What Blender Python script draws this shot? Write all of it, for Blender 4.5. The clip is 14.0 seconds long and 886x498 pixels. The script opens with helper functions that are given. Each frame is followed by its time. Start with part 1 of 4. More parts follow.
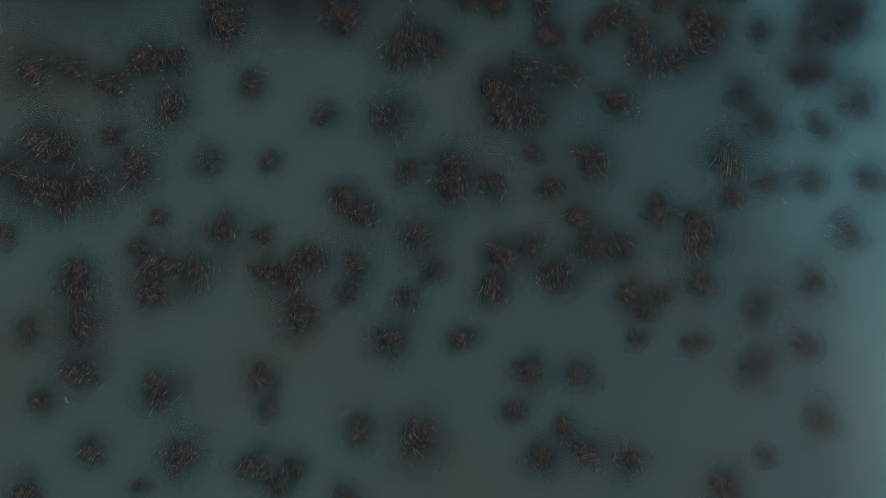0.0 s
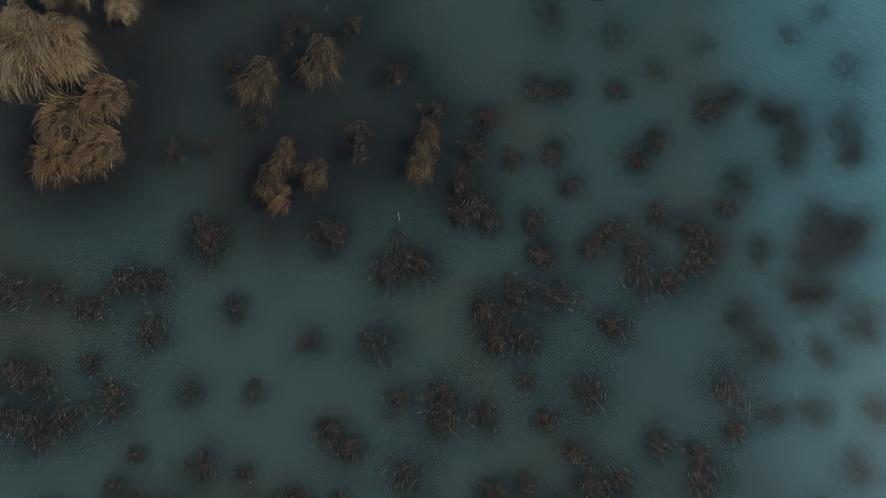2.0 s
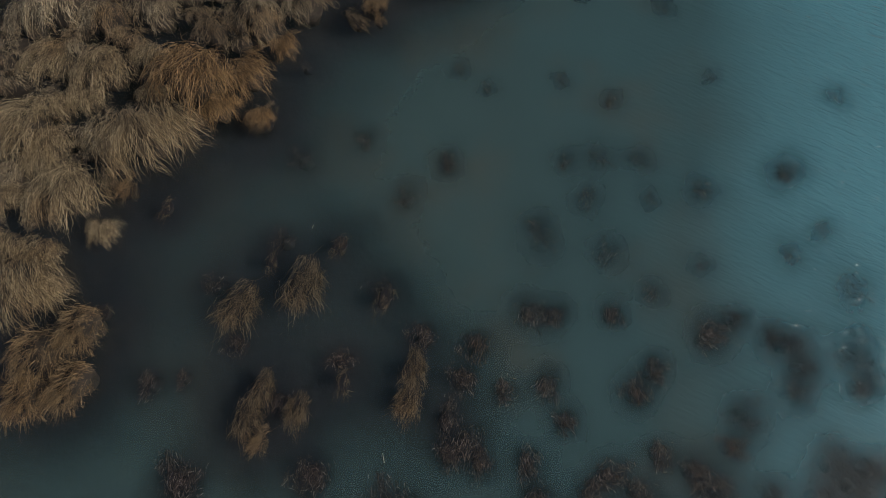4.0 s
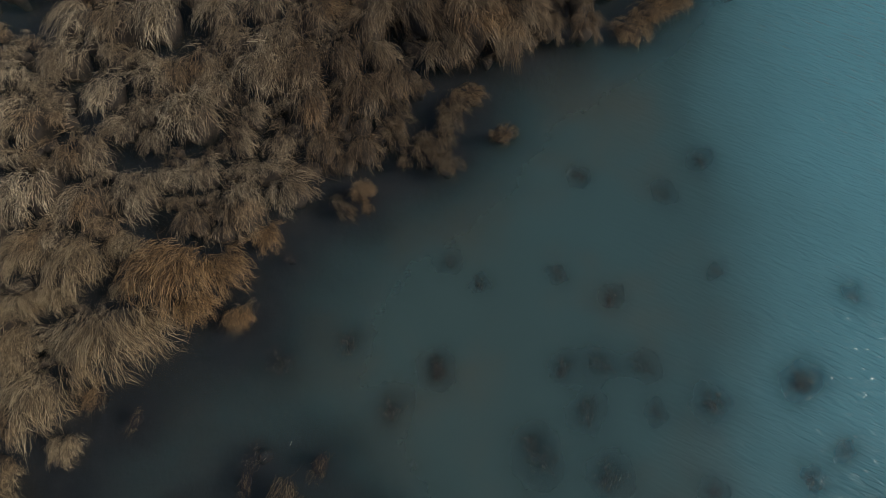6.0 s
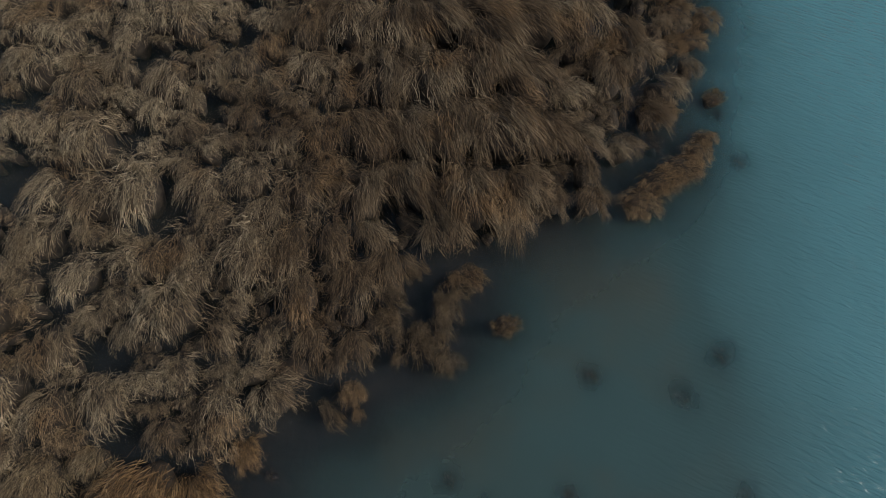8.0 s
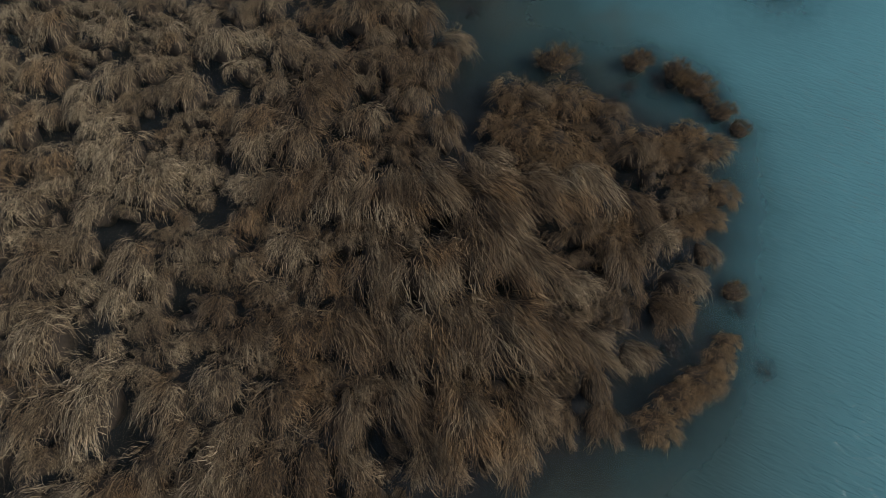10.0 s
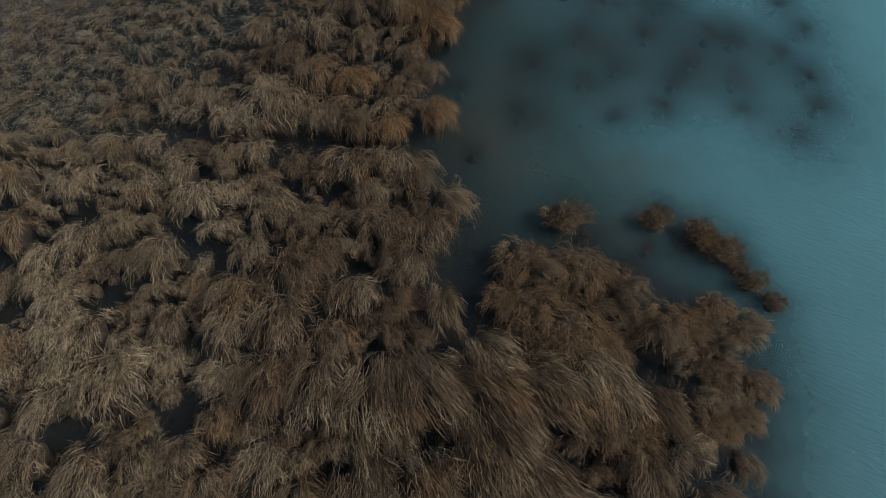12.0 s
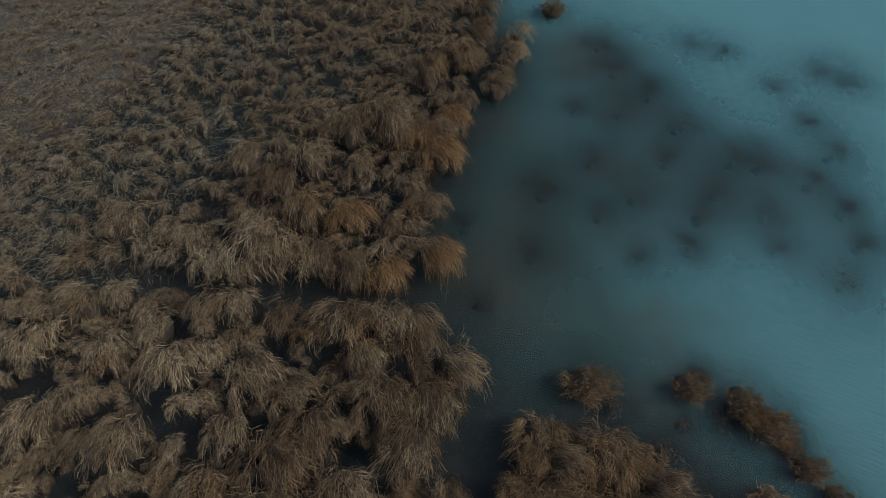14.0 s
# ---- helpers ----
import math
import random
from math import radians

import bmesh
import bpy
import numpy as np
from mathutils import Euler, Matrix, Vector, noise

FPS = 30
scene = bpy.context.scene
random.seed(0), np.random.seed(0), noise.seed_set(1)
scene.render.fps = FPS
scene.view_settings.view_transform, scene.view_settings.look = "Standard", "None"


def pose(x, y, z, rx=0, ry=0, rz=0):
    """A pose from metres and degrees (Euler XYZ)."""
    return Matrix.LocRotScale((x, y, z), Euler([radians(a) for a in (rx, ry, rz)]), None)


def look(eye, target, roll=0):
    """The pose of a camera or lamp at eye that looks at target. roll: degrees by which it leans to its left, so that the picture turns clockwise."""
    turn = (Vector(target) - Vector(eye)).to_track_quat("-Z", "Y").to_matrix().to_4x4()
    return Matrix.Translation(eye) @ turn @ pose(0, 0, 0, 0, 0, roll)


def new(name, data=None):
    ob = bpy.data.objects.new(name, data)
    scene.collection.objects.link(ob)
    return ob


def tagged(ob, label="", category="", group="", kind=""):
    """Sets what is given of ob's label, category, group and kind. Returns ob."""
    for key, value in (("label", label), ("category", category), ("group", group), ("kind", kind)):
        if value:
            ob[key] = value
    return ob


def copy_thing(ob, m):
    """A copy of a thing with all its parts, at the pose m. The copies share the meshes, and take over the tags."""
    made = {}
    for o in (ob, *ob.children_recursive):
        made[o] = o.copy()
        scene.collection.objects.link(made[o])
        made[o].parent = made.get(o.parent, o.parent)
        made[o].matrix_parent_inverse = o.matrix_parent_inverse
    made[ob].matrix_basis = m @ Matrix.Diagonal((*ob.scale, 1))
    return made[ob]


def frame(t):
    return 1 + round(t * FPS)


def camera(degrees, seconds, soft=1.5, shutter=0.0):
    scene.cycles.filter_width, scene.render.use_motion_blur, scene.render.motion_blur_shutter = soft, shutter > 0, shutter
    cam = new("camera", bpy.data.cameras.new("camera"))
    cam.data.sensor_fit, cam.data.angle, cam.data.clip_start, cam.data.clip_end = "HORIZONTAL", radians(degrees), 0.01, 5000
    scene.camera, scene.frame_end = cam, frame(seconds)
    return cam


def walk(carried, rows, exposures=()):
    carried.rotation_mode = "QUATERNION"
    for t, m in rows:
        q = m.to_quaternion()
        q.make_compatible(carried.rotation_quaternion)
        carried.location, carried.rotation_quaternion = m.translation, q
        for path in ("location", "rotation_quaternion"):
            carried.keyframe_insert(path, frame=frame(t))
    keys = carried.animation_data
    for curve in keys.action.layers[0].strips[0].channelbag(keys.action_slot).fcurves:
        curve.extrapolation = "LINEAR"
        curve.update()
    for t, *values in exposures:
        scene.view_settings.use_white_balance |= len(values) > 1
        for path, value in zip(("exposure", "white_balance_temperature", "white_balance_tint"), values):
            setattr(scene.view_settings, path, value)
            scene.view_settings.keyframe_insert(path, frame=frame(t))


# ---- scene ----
cam = camera(74.4, 14.0, soft=0.6)
PATH = [
    (0, (-0.163, 2.049, 11.292), (-0.184, 2.275, 9.305), -2.7),
    (0.5, (-0.125, 3.036, 11.318), (-0.15, 3.282, 9.334), -3.1),
    (1, (-0.118, 4.024, 11.346), (-0.143, 4.281, 9.363), -3.1),
    (1.5, (-0.107, 5.04, 11.37), (-0.135, 5.324, 9.391), -3.1),
    (2, (-0.118, 6.037, 11.407), (-0.148, 6.351, 9.432), -3.1),
    (2.5, (-0.118, 6.975, 11.441), (-0.149, 7.325, 9.472), -2.7),
    (3, (-0.143, 7.839, 11.476), (-0.169, 8.234, 9.516), -1.4),
    (3.2, (-0.106, 8.185, 11.491), (-0.136, 8.598, 9.535), -1.9),
    (5.3, (0.274, 11.716, 11.622), (0.195, 12.33, 9.72), -5.2),
    (5.5, (0.29, 12.027, 11.648), (0.21, 12.649, 9.749), -5.1),
    (6, (0.286, 12.862, 11.688), (0.205, 13.523, 9.802), -4.9),
    (6.5, (0.265, 13.726, 11.725), (0.181, 14.42, 9.851), -4.9),
    (7, (0.247, 14.578, 11.765), (0.161, 15.307, 9.904), -4.9),
    (7.5, (0.262, 15.447, 11.817), (0.17, 16.207, 9.97), -5.2),
    (8, (0.237, 16.34, 11.897), (0.148, 17.131, 10.062), -4.8),
    (8.2, (0.209, 16.724, 11.927), (0.123, 17.526, 10.097), -4.4),
    (10.3, (0.117, 21.38, 12.357), (0.043, 22.238, 10.551), -3.2),
    (10.5, (0.102, 21.775, 12.364), (0.029, 22.645, 10.564), -3.2),
    (11, (0.086, 22.668, 12.35), (0.011, 23.573, 10.568), -3.1),
    (11.5, (0.063, 23.585, 12.377), (-0.013, 24.519, 10.61), -3.1),
    (12, (0.006, 24.48, 12.366), (-0.065, 25.442, 10.614), -2.8),
    (12.5, (-0.042, 25.331, 12.365), (-0.113, 26.326, 10.631), -2.7),
    (13, (-0.089, 26.147, 12.338), (-0.162, 27.172, 10.623), -2.8),
    (13.5, (-0.184, 26.944, 12.304), (-0.255, 28.001, 10.608), -2.7),
    (14, (-0.208, 27.716, 12.287), (-0.28, 28.803, 10.61), -2.7),
]
walk(cam, [(t, look(eye, target, roll)) for t, eye, target, roll in PATH])

# ---- light ----
SUN_ELEVATION, SUN_AZIMUTH = radians(40), radians(98)     # hazy sun over the open water, to the east
world = bpy.data.worlds.new("sky")
scene.world = world
world.use_nodes = True
sky = world.node_tree.nodes.new("ShaderNodeTexSky")
sky.sky_type, sky.sun_disc = "NISHITA", False
sky.sun_elevation, sky.sun_rotation = SUN_ELEVATION, SUN_AZIMUTH
sky.air_density, sky.dust_density, sky.ozone_density = 1.2, 3.0, 1.5
background = world.node_tree.nodes["Background"]
background.inputs["Strength"].default_value = 0.088
world.node_tree.links.new(sky.outputs["Color"], background.inputs["Color"])

sun_data = bpy.data.lights.new("sun", "SUN")
sun_data.energy, sun_data.angle, sun_data.color = 1.7, radians(14), (1.0, 0.96, 0.90)
sun = new("sun", sun_data)
sun.matrix_world = look((math.sin(SUN_AZIMUTH) * 60, math.cos(SUN_AZIMUTH) * 60, math.tan(SUN_ELEVATION) * 60), (0, 0, 0))
scene.view_settings.exposure = -0.55


# ---- materials ----
def material(name):
    mat = bpy.data.materials.new(name)
    mat.use_nodes = True
    tree = mat.node_tree
    for n in list(tree.nodes):
        tree.nodes.remove(n)
    return mat, tree


def node(tree, kind, values=(), **attrs):
    n = tree.nodes.new(kind)
    for key, value in attrs.items():
        setattr(n, key, value)
    for key, value in dict(values).items():
        if isinstance(value, bpy.types.NodeSocket):
            tree.links.new(value, n.inputs[key])
        else:
            n.inputs[key].default_value = value
    return n


def ramp(tree, fac, stops):
    n = node(tree, "ShaderNodeValToRGB", {"Fac": fac})
    e = n.color_ramp.elements
    while len(e) < len(stops):
        e.new(0.5)
    for el, (p, c) in zip(e, stops):
        el.position, el.color = p, (*c, 1)
    return n.outputs["Color"]


def mix(tree, fac, a, b, blend="MIX"):
    n = node(tree, "ShaderNodeMix", data_type="RGBA", blend_type=blend)
    for key, value in ((0, fac), (6, a), (7, b)):
        if isinstance(value, bpy.types.NodeSocket):
            tree.links.new(value, n.inputs[key])
        else:
            n.inputs[key].default_value = value if key == 0 else (*value, 1)
    return n.outputs[2]


def place(tree):
    return node(tree, "ShaderNodeNewGeometry").outputs["Position"]


def noise_at(tree, scale, detail=3.0, rough=0.55, stretch=None, distortion=0.0):
    where = place(tree)
    if stretch:
        where = node(tree, "ShaderNodeMapping", {"Vector": where, "Rotation": (0, 0, stretch[0]), "Scale": (stretch[1], stretch[2], 1)}, vector_type="TEXTURE").outputs[0]
    return node(tree, "ShaderNodeTexNoise", {"Vector": where, "Scale": scale, "Detail": detail, "Roughness": rough, "Distortion": distortion}).outputs["Fac"]


def maths(tree, op, a, b=0.0, c=0.0, clamp=False):
    n = node(tree, "ShaderNodeMath", operation=op, use_clamp=clamp)
    for i, v in enumerate((a, b, c)):
        if isinstance(v, bpy.types.NodeSocket):
            tree.links.new(v, n.inputs[i])
        else:
            n.inputs[i].default_value = v
    return n.outputs[0]


def span(tree, value, a, b, c=0.0, d=1.0):
    return node(tree, "ShaderNodeMapRange", {"Value": value, "From Min": a, "From Max": b, "To Min": c, "To Max": d}, interpolation_type="SMOOTHSTEP").outputs[0]


def finish(mat, tree, shader):
    node(tree, "ShaderNodeOutputMaterial", {"Surface": shader})
    return mat


def dry_grass(name, stops, tint_a, tint_b, west=-5.0, rust=(0.92, 0.66, 0.42)):
    """Dry leaves: every leaf has its own shade; the sedge is greyer in the west and rustier in the east."""
    mat, tree = material(name)
    leaf = node(tree, "ShaderNodeNewGeometry").outputs["Random Per Island"]
    base = ramp(tree, leaf, stops)
    axes = node(tree, "ShaderNodeSeparateXYZ", {0: place(tree)}).outputs
    south = maths(tree, "MULTIPLY", maths(tree, "MINIMUM", maths(tree, "SUBTRACT", axes[1], 23.0), 0.0), 0.3)
    patch = span(tree, maths(tree, "ADD", maths(tree, "ADD", axes[0], south), maths(tree, "MULTIPLY", noise_at(tree, 0.33, 2.0), 12.0)), west, west + 9.0)
    each = node(tree, "ShaderNodeObjectInfo").outputs["Random"]
    tint = mix(tree, maths(tree, "ADD", maths(tree, "MULTIPLY", patch, 0.6), maths(tree, "MULTIPLY", maths(tree, "ADD", each, span(tree, noise_at(tree, 0.9, 1.0), 0.35, 0.65, -0.3, 0.7)), 0.4), clamp=True), tint_a, tint_b)
    tint = mix(tree, span(tree, noise_at(tree, 0.75, 1.0), 0.56, 0.70, 0.0, 0.6), tint, rust)
    colour = mix(tree, 1.0, base, tint, "MULTIPLY")
    # random dark blotches painted into the leaf colour, to set the locks apart
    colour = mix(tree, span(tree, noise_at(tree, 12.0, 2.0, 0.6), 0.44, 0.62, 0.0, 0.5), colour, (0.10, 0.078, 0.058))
    body = node(tree, "ShaderNodeBsdfPrincipled", {"Base Color": colour, "Roughness": 0.62, "Specular IOR Level": 0.3})
    thin = node(tree, "ShaderNodeBsdfTranslucent", {"Color": colour})
    return finish(mat, tree, node(tree, "ShaderNodeMixShader", {0: 0.18, 1: body.outputs[0], 2: thin.outputs[0]}).outputs[0])


STRAW = [(0.0, (0.075, 0.060, 0.045)), (0.35, (0.24, 0.193, 0.136)), (0.6, (0.47, 0.394, 0.28)), (0.80, (0.64, 0.552, 0.398)), (1.0, (0.74, 0.66, 0.50))]
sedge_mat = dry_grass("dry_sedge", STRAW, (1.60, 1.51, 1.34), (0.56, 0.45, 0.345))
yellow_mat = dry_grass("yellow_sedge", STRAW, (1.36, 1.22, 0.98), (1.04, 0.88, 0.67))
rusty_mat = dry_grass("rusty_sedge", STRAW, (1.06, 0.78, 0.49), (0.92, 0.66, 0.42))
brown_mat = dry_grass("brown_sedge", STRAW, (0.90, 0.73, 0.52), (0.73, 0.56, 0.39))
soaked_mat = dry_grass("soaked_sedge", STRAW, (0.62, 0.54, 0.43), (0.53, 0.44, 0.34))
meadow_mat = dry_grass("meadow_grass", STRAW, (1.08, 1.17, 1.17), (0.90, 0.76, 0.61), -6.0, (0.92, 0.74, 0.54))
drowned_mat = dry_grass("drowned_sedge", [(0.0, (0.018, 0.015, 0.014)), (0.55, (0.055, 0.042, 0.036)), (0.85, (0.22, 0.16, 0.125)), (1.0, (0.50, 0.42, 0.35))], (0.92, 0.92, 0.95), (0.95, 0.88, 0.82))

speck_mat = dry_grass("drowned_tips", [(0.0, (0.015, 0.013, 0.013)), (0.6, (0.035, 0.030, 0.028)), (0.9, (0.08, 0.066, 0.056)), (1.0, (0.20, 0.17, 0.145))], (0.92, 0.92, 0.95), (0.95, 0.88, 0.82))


def earth(name, dark, light, scale, dry=None):
    mat, tree = material(name)
    fine = noise_at(tree, scale * 9, 5.0, 0.65)
    colour = mix(tree, span(tree, noise_at(tree, scale, 4.0), 0.35, 0.7), dark, light)
    if dry:
        height = node(tree, "ShaderNodeSeparateXYZ", {0: place(tree)}).outputs[2]
        colour = mix(tree, span(tree, height, -0.06, 0.02), colour, dry)
    colour = mix(tree, span(tree, fine, 0.3, 0.75, 0.0, 0.55), colour, tuple(v * 0.45 for v in dark))
    bump = node(tree, "ShaderNodeBump", {"Height": fine, "Strength": 0.6, "Distance": 0.03})
    return finish(mat, tree, node(tree, "ShaderNodeBsdfPrincipled", {"Base Color": colour, "Roughness": 0.85, "Normal": bump.outputs[0]}).outputs[0])


thatch_mat = earth("matted_thatch", (0.048, 0.038, 0.029), (0.10, 0.078, 0.056), 5.0)
rot_mat = earth("sunken_rot", (0.012, 0.012, 0.014), (0.028, 0.024, 0.022), 4.0)
mud_mat = earth("marsh_mud", (0.013, 0.015, 0.018), (0.030, 0.029, 0.028), 0.5, (0.16, 0.15, 0.13))


def murk_sheen_colour(tree):
    """Silty water: brown-green over the shallows, milky turquoise where it is open, with sky sheen painted in towards
    the east.
    """
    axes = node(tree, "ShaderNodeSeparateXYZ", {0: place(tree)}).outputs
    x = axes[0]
    # reflected sky put into the colour: lighter towards the east and far north
    silt_sheen = maths(tree, "ADD", maths(tree, "MULTIPLY_ADD", maths(tree, "POWER", maths(tree, "ABSOLUTE", maths(tree, "SUBTRACT", maths(tree, "MAXIMUM", axes[1], 12.0), 20.0)), 2.0), 0.0085, maths(tree, "MULTIPLY_ADD", maths(tree, "MINIMUM", maths(tree, "SUBTRACT", axes[1], 9.0), 0.0), 0.28, x)), maths(tree, "MULTIPLY", noise_at(tree, 0.16, 2.0), 5.0))
    colour = ramp(tree, span(tree, silt_sheen, -4.0, 15.0), [(0.0, (0.088, 0.147, 0.138)), (0.35, (0.074, 0.126, 0.120)), (0.65, (0.071, 0.143, 0.145)), (1.0, (0.156, 0.405, 0.457))])
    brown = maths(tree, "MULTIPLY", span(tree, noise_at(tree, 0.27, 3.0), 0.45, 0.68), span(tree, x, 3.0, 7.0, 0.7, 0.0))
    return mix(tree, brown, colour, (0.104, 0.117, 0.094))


def ripples(tree, depth):
    """Wind ripples with long crests, over the open water in the east alone."""
    axes = node(tree, "ShaderNodeSeparateXYZ", {0: place(tree)}).outputs
    east = span(tree, maths(tree, "ADD", axes[0], maths(tree, "MULTIPLY", noise_at(tree, 0.2, 2.0), 5.0)), 3.5, 13.0)
    windy = maths(tree, "MULTIPLY", east, maths(tree, "MULTIPLY", span(tree, axes[1], 6.0, 13.0), span(tree, axes[1], 29.0, 36.0, 1.0, 0.12)))
    crest = noise_at(tree, 1.0, 1.0, 0.4, (radians(-24), 0.34, 0.075), 0.7)
    chop = noise_at(tree, 1.0, 1.5, 0.5, (radians(-20), 1.3, 0.26), 0.4)
    height = maths(tree, "ADD", crest, maths(tree, "MULTIPLY", chop, 0.5))
    bump = node(tree, "ShaderNodeBump", {"Height": maths(tree, "MULTIPLY", height, windy), "Strength": 1.0, "Distance": depth})
    return bump.outputs[0]


def silt(name, thickness):
    mat, tree = material(name)
    held = node(tree, "ShaderNodeAttribute", attribute_name="silt").outputs["Fac"]
    ragged = maths(tree, "MULTIPLY", maths(tree, "MULTIPLY", held, maths(tree, "SUBTRACT", 1.0, held)), span(tree, noise_at(tree, 5.0, 3.0), 0.3, 0.7, 0.0, 0.4))
    held = maths(tree, "SUBTRACT", held, ragged, clamp=True)
    fac = maths(tree, "MULTIPLY", held, span(tree, noise_at(tree, 1.1, 3.0), 0.25, 0.75, thickness * 0.98, thickness * 1.02))
    clear = node(tree, "ShaderNodeBsdfTransparent", {"Color": (1, 1, 1, 1)})
    dirt = node(tree, "ShaderNodeBsdfDiffuse", {"Color": murk_sheen_colour(tree), "Normal": ripples(tree, 0.045)})
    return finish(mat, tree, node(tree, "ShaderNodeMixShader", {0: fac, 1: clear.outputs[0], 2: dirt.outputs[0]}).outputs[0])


def water_surface():
    mat, tree = material("water_surface")
    facing = ripples(tree, 0.055)
    graze = node(tree, "ShaderNodeLayerWeight", {"Blend": 0.5, "Normal": facing}).outputs["Facing"]
    gloss_share = maths(tree, "MULTIPLY_ADD", maths(tree, "POWER", graze, 5.0), 0.98, 0.02)
    body = node(tree, "ShaderNodeBsdfTransparent", {"Color": (1, 1, 1, 1)})
    gloss = node(tree, "ShaderNodeBsdfGlossy", {"Color": (1, 1, 1, 1), "Roughness": 0.20, "Normal": facing})
    return finish(mat, tree, node(tree, "ShaderNodeMixShader", {0: gloss_share, 1: body.outputs[0], 2: gloss.outputs[0]}).outputs[0])


water_mat = water_surface()
silt_mat = silt("suspended_silt", 0.96)


# ---- mesh helpers ----
def mesh_object(name, verts, faces, mat, parent=None, smooth=False):
    me = bpy.data.meshes.new(name)
    me.from_pydata(verts.tolist() if hasattr(verts, "tolist") else verts, [], faces.tolist() if hasattr(faces, "tolist") else faces)
    me.materials.append(mat)
    if smooth:
        me.shade_smooth()
    ob = new(name, me)
    ob.parent = parent
    return ob


def sheet(name, x0, x1, y0, y1, step, height, mat, parent=None, cloud=None):
    """A gridded sheet over the visible marsh, whose outer ring of corners is drawn out to the horizon."""
    xs, ys = np.arange(x0, x1 + step / 2, step), np.arange(y0, y1 + step / 2, step)
    gx, gy = np.meshgrid(xs, ys)
    far = 1500.0
    gz = height(gx, gy)
    gx, gy = gx.copy(), gy.copy()
    gx[:, 0], gx[:, -1], gy[0, :], gy[-1, :] = -far, far, -far, far
    v = np.stack([gx, gy, gz], -1).reshape(-1, 3)
    nx, ny = len(xs), len(ys)
    i = (np.arange(ny - 1)[:, None] * nx + np.arange(nx - 1)).ravel()
    ob = mesh_object(name, v, np.stack([i, i + 1, i + nx + 1, i + nx], -1), mat, parent, True)
    if cloud is not None:
        ob.data.attributes.new("silt", "FLOAT", "POINT").data.foreach_set("value", cloud.ravel().astype(np.float32))
    return ob


def wave(x, y, k, seed):
    r = np.random.RandomState(seed)
    out = 0
    for _ in range(7):
        a, p, s = r.rand() * 6.283, r.rand() * 6.283, k * (0.6 + 0.9 * r.rand())
        out = out + np.sin((x * np.cos(a) + y * np.sin(a)) * s + p)
    return out / 4.0


# ---- plan of the marsh: edges of the sedge bed, and what breaks it up ----
BED_SOUTH = [(-40, 10.2), (-9.4, 10.6), (-8.3, 12.0), (-7.6, 13.2), (-6.2, 14.6), (-5.0, 15.6), (-4.3, 17.0), (-3.0, 18.4), (-1.9, 19.0), (-1.3, 20.3),
             (-0.5, 21.4), (1.1, 21.6), (2.6, 22.3), (3.3, 23.6), (3.9, 25.2), (4.9, 26.6), (6.0, 27.8), (6.4, 29.4), (5.0, 29.9), (4.0, 29.6), (3.8, 30.6),
             (2.6, 31.1), (1.3, 31.5), (0.9, 30.8), (1.0, 29.3), (0.2, 28.3), (-0.6, 29.2), (-0.9, 30.5), (-0.4, 31.4), (-0.4, 33.3), (-1.2, 33.8),
             (-6.0, 34.2), (-9.0, 34.3), (-11.8, 34.7), (-40, 34.8)]
BED_NORTH = [(-40, 34.8), (-9.5, 34.9), (-2.7, 34.6), (-1.0, 35.2), (-1.0, 38.3), (-0.6, 40), (0.0, 42.5), (0.8, 46), (2, 54), (2, 70), (-40, 70)]


def inside(x, y, poly):
    hit = False
    for (ax, ay), (bx, by) in zip(poly, poly[1:] + poly[:1]):
        if (ay > y) != (by > y) and x < (bx - ax) * (y - ay) / (by - ay) + ax:
            hit = not hit
    return hit


def inset(x, y, poly):
    """Distance to the outline."""
    best = 99.0
    for (ax, ay), (bx, by) in zip(poly, poly[1:] + poly[:1]):
        dx, dy = bx - ax, by - ay
        u = max(0.0, min(1.0, ((x - ax) * dx + (y - ay) * dy) / (dx * dx + dy * dy)))
        best = min(best, math.hypot(x - ax - u * dx, y - ay - u * dy))
    return best


def bed_height(x, y):
    """The marsh floor: half a metre under the open water, rising to damp ground in the north-west."""
    rise = 0.55 / (1 + np.exp(((x + 10.5) - (y - 38.0) * 0.35) * 0.9)) / (1 + np.exp((33.0 - y) * 0.7))
    return -0.50 + 0.03 * wave(x, y, 0.8, 3) + rise


ground = sheet("ground", -40, 40, -20, 80, 1.0, bed_height, mud_mat)
tagged(ground, "dark brown silty marsh floor under shallow water", "ground", kind="structure")

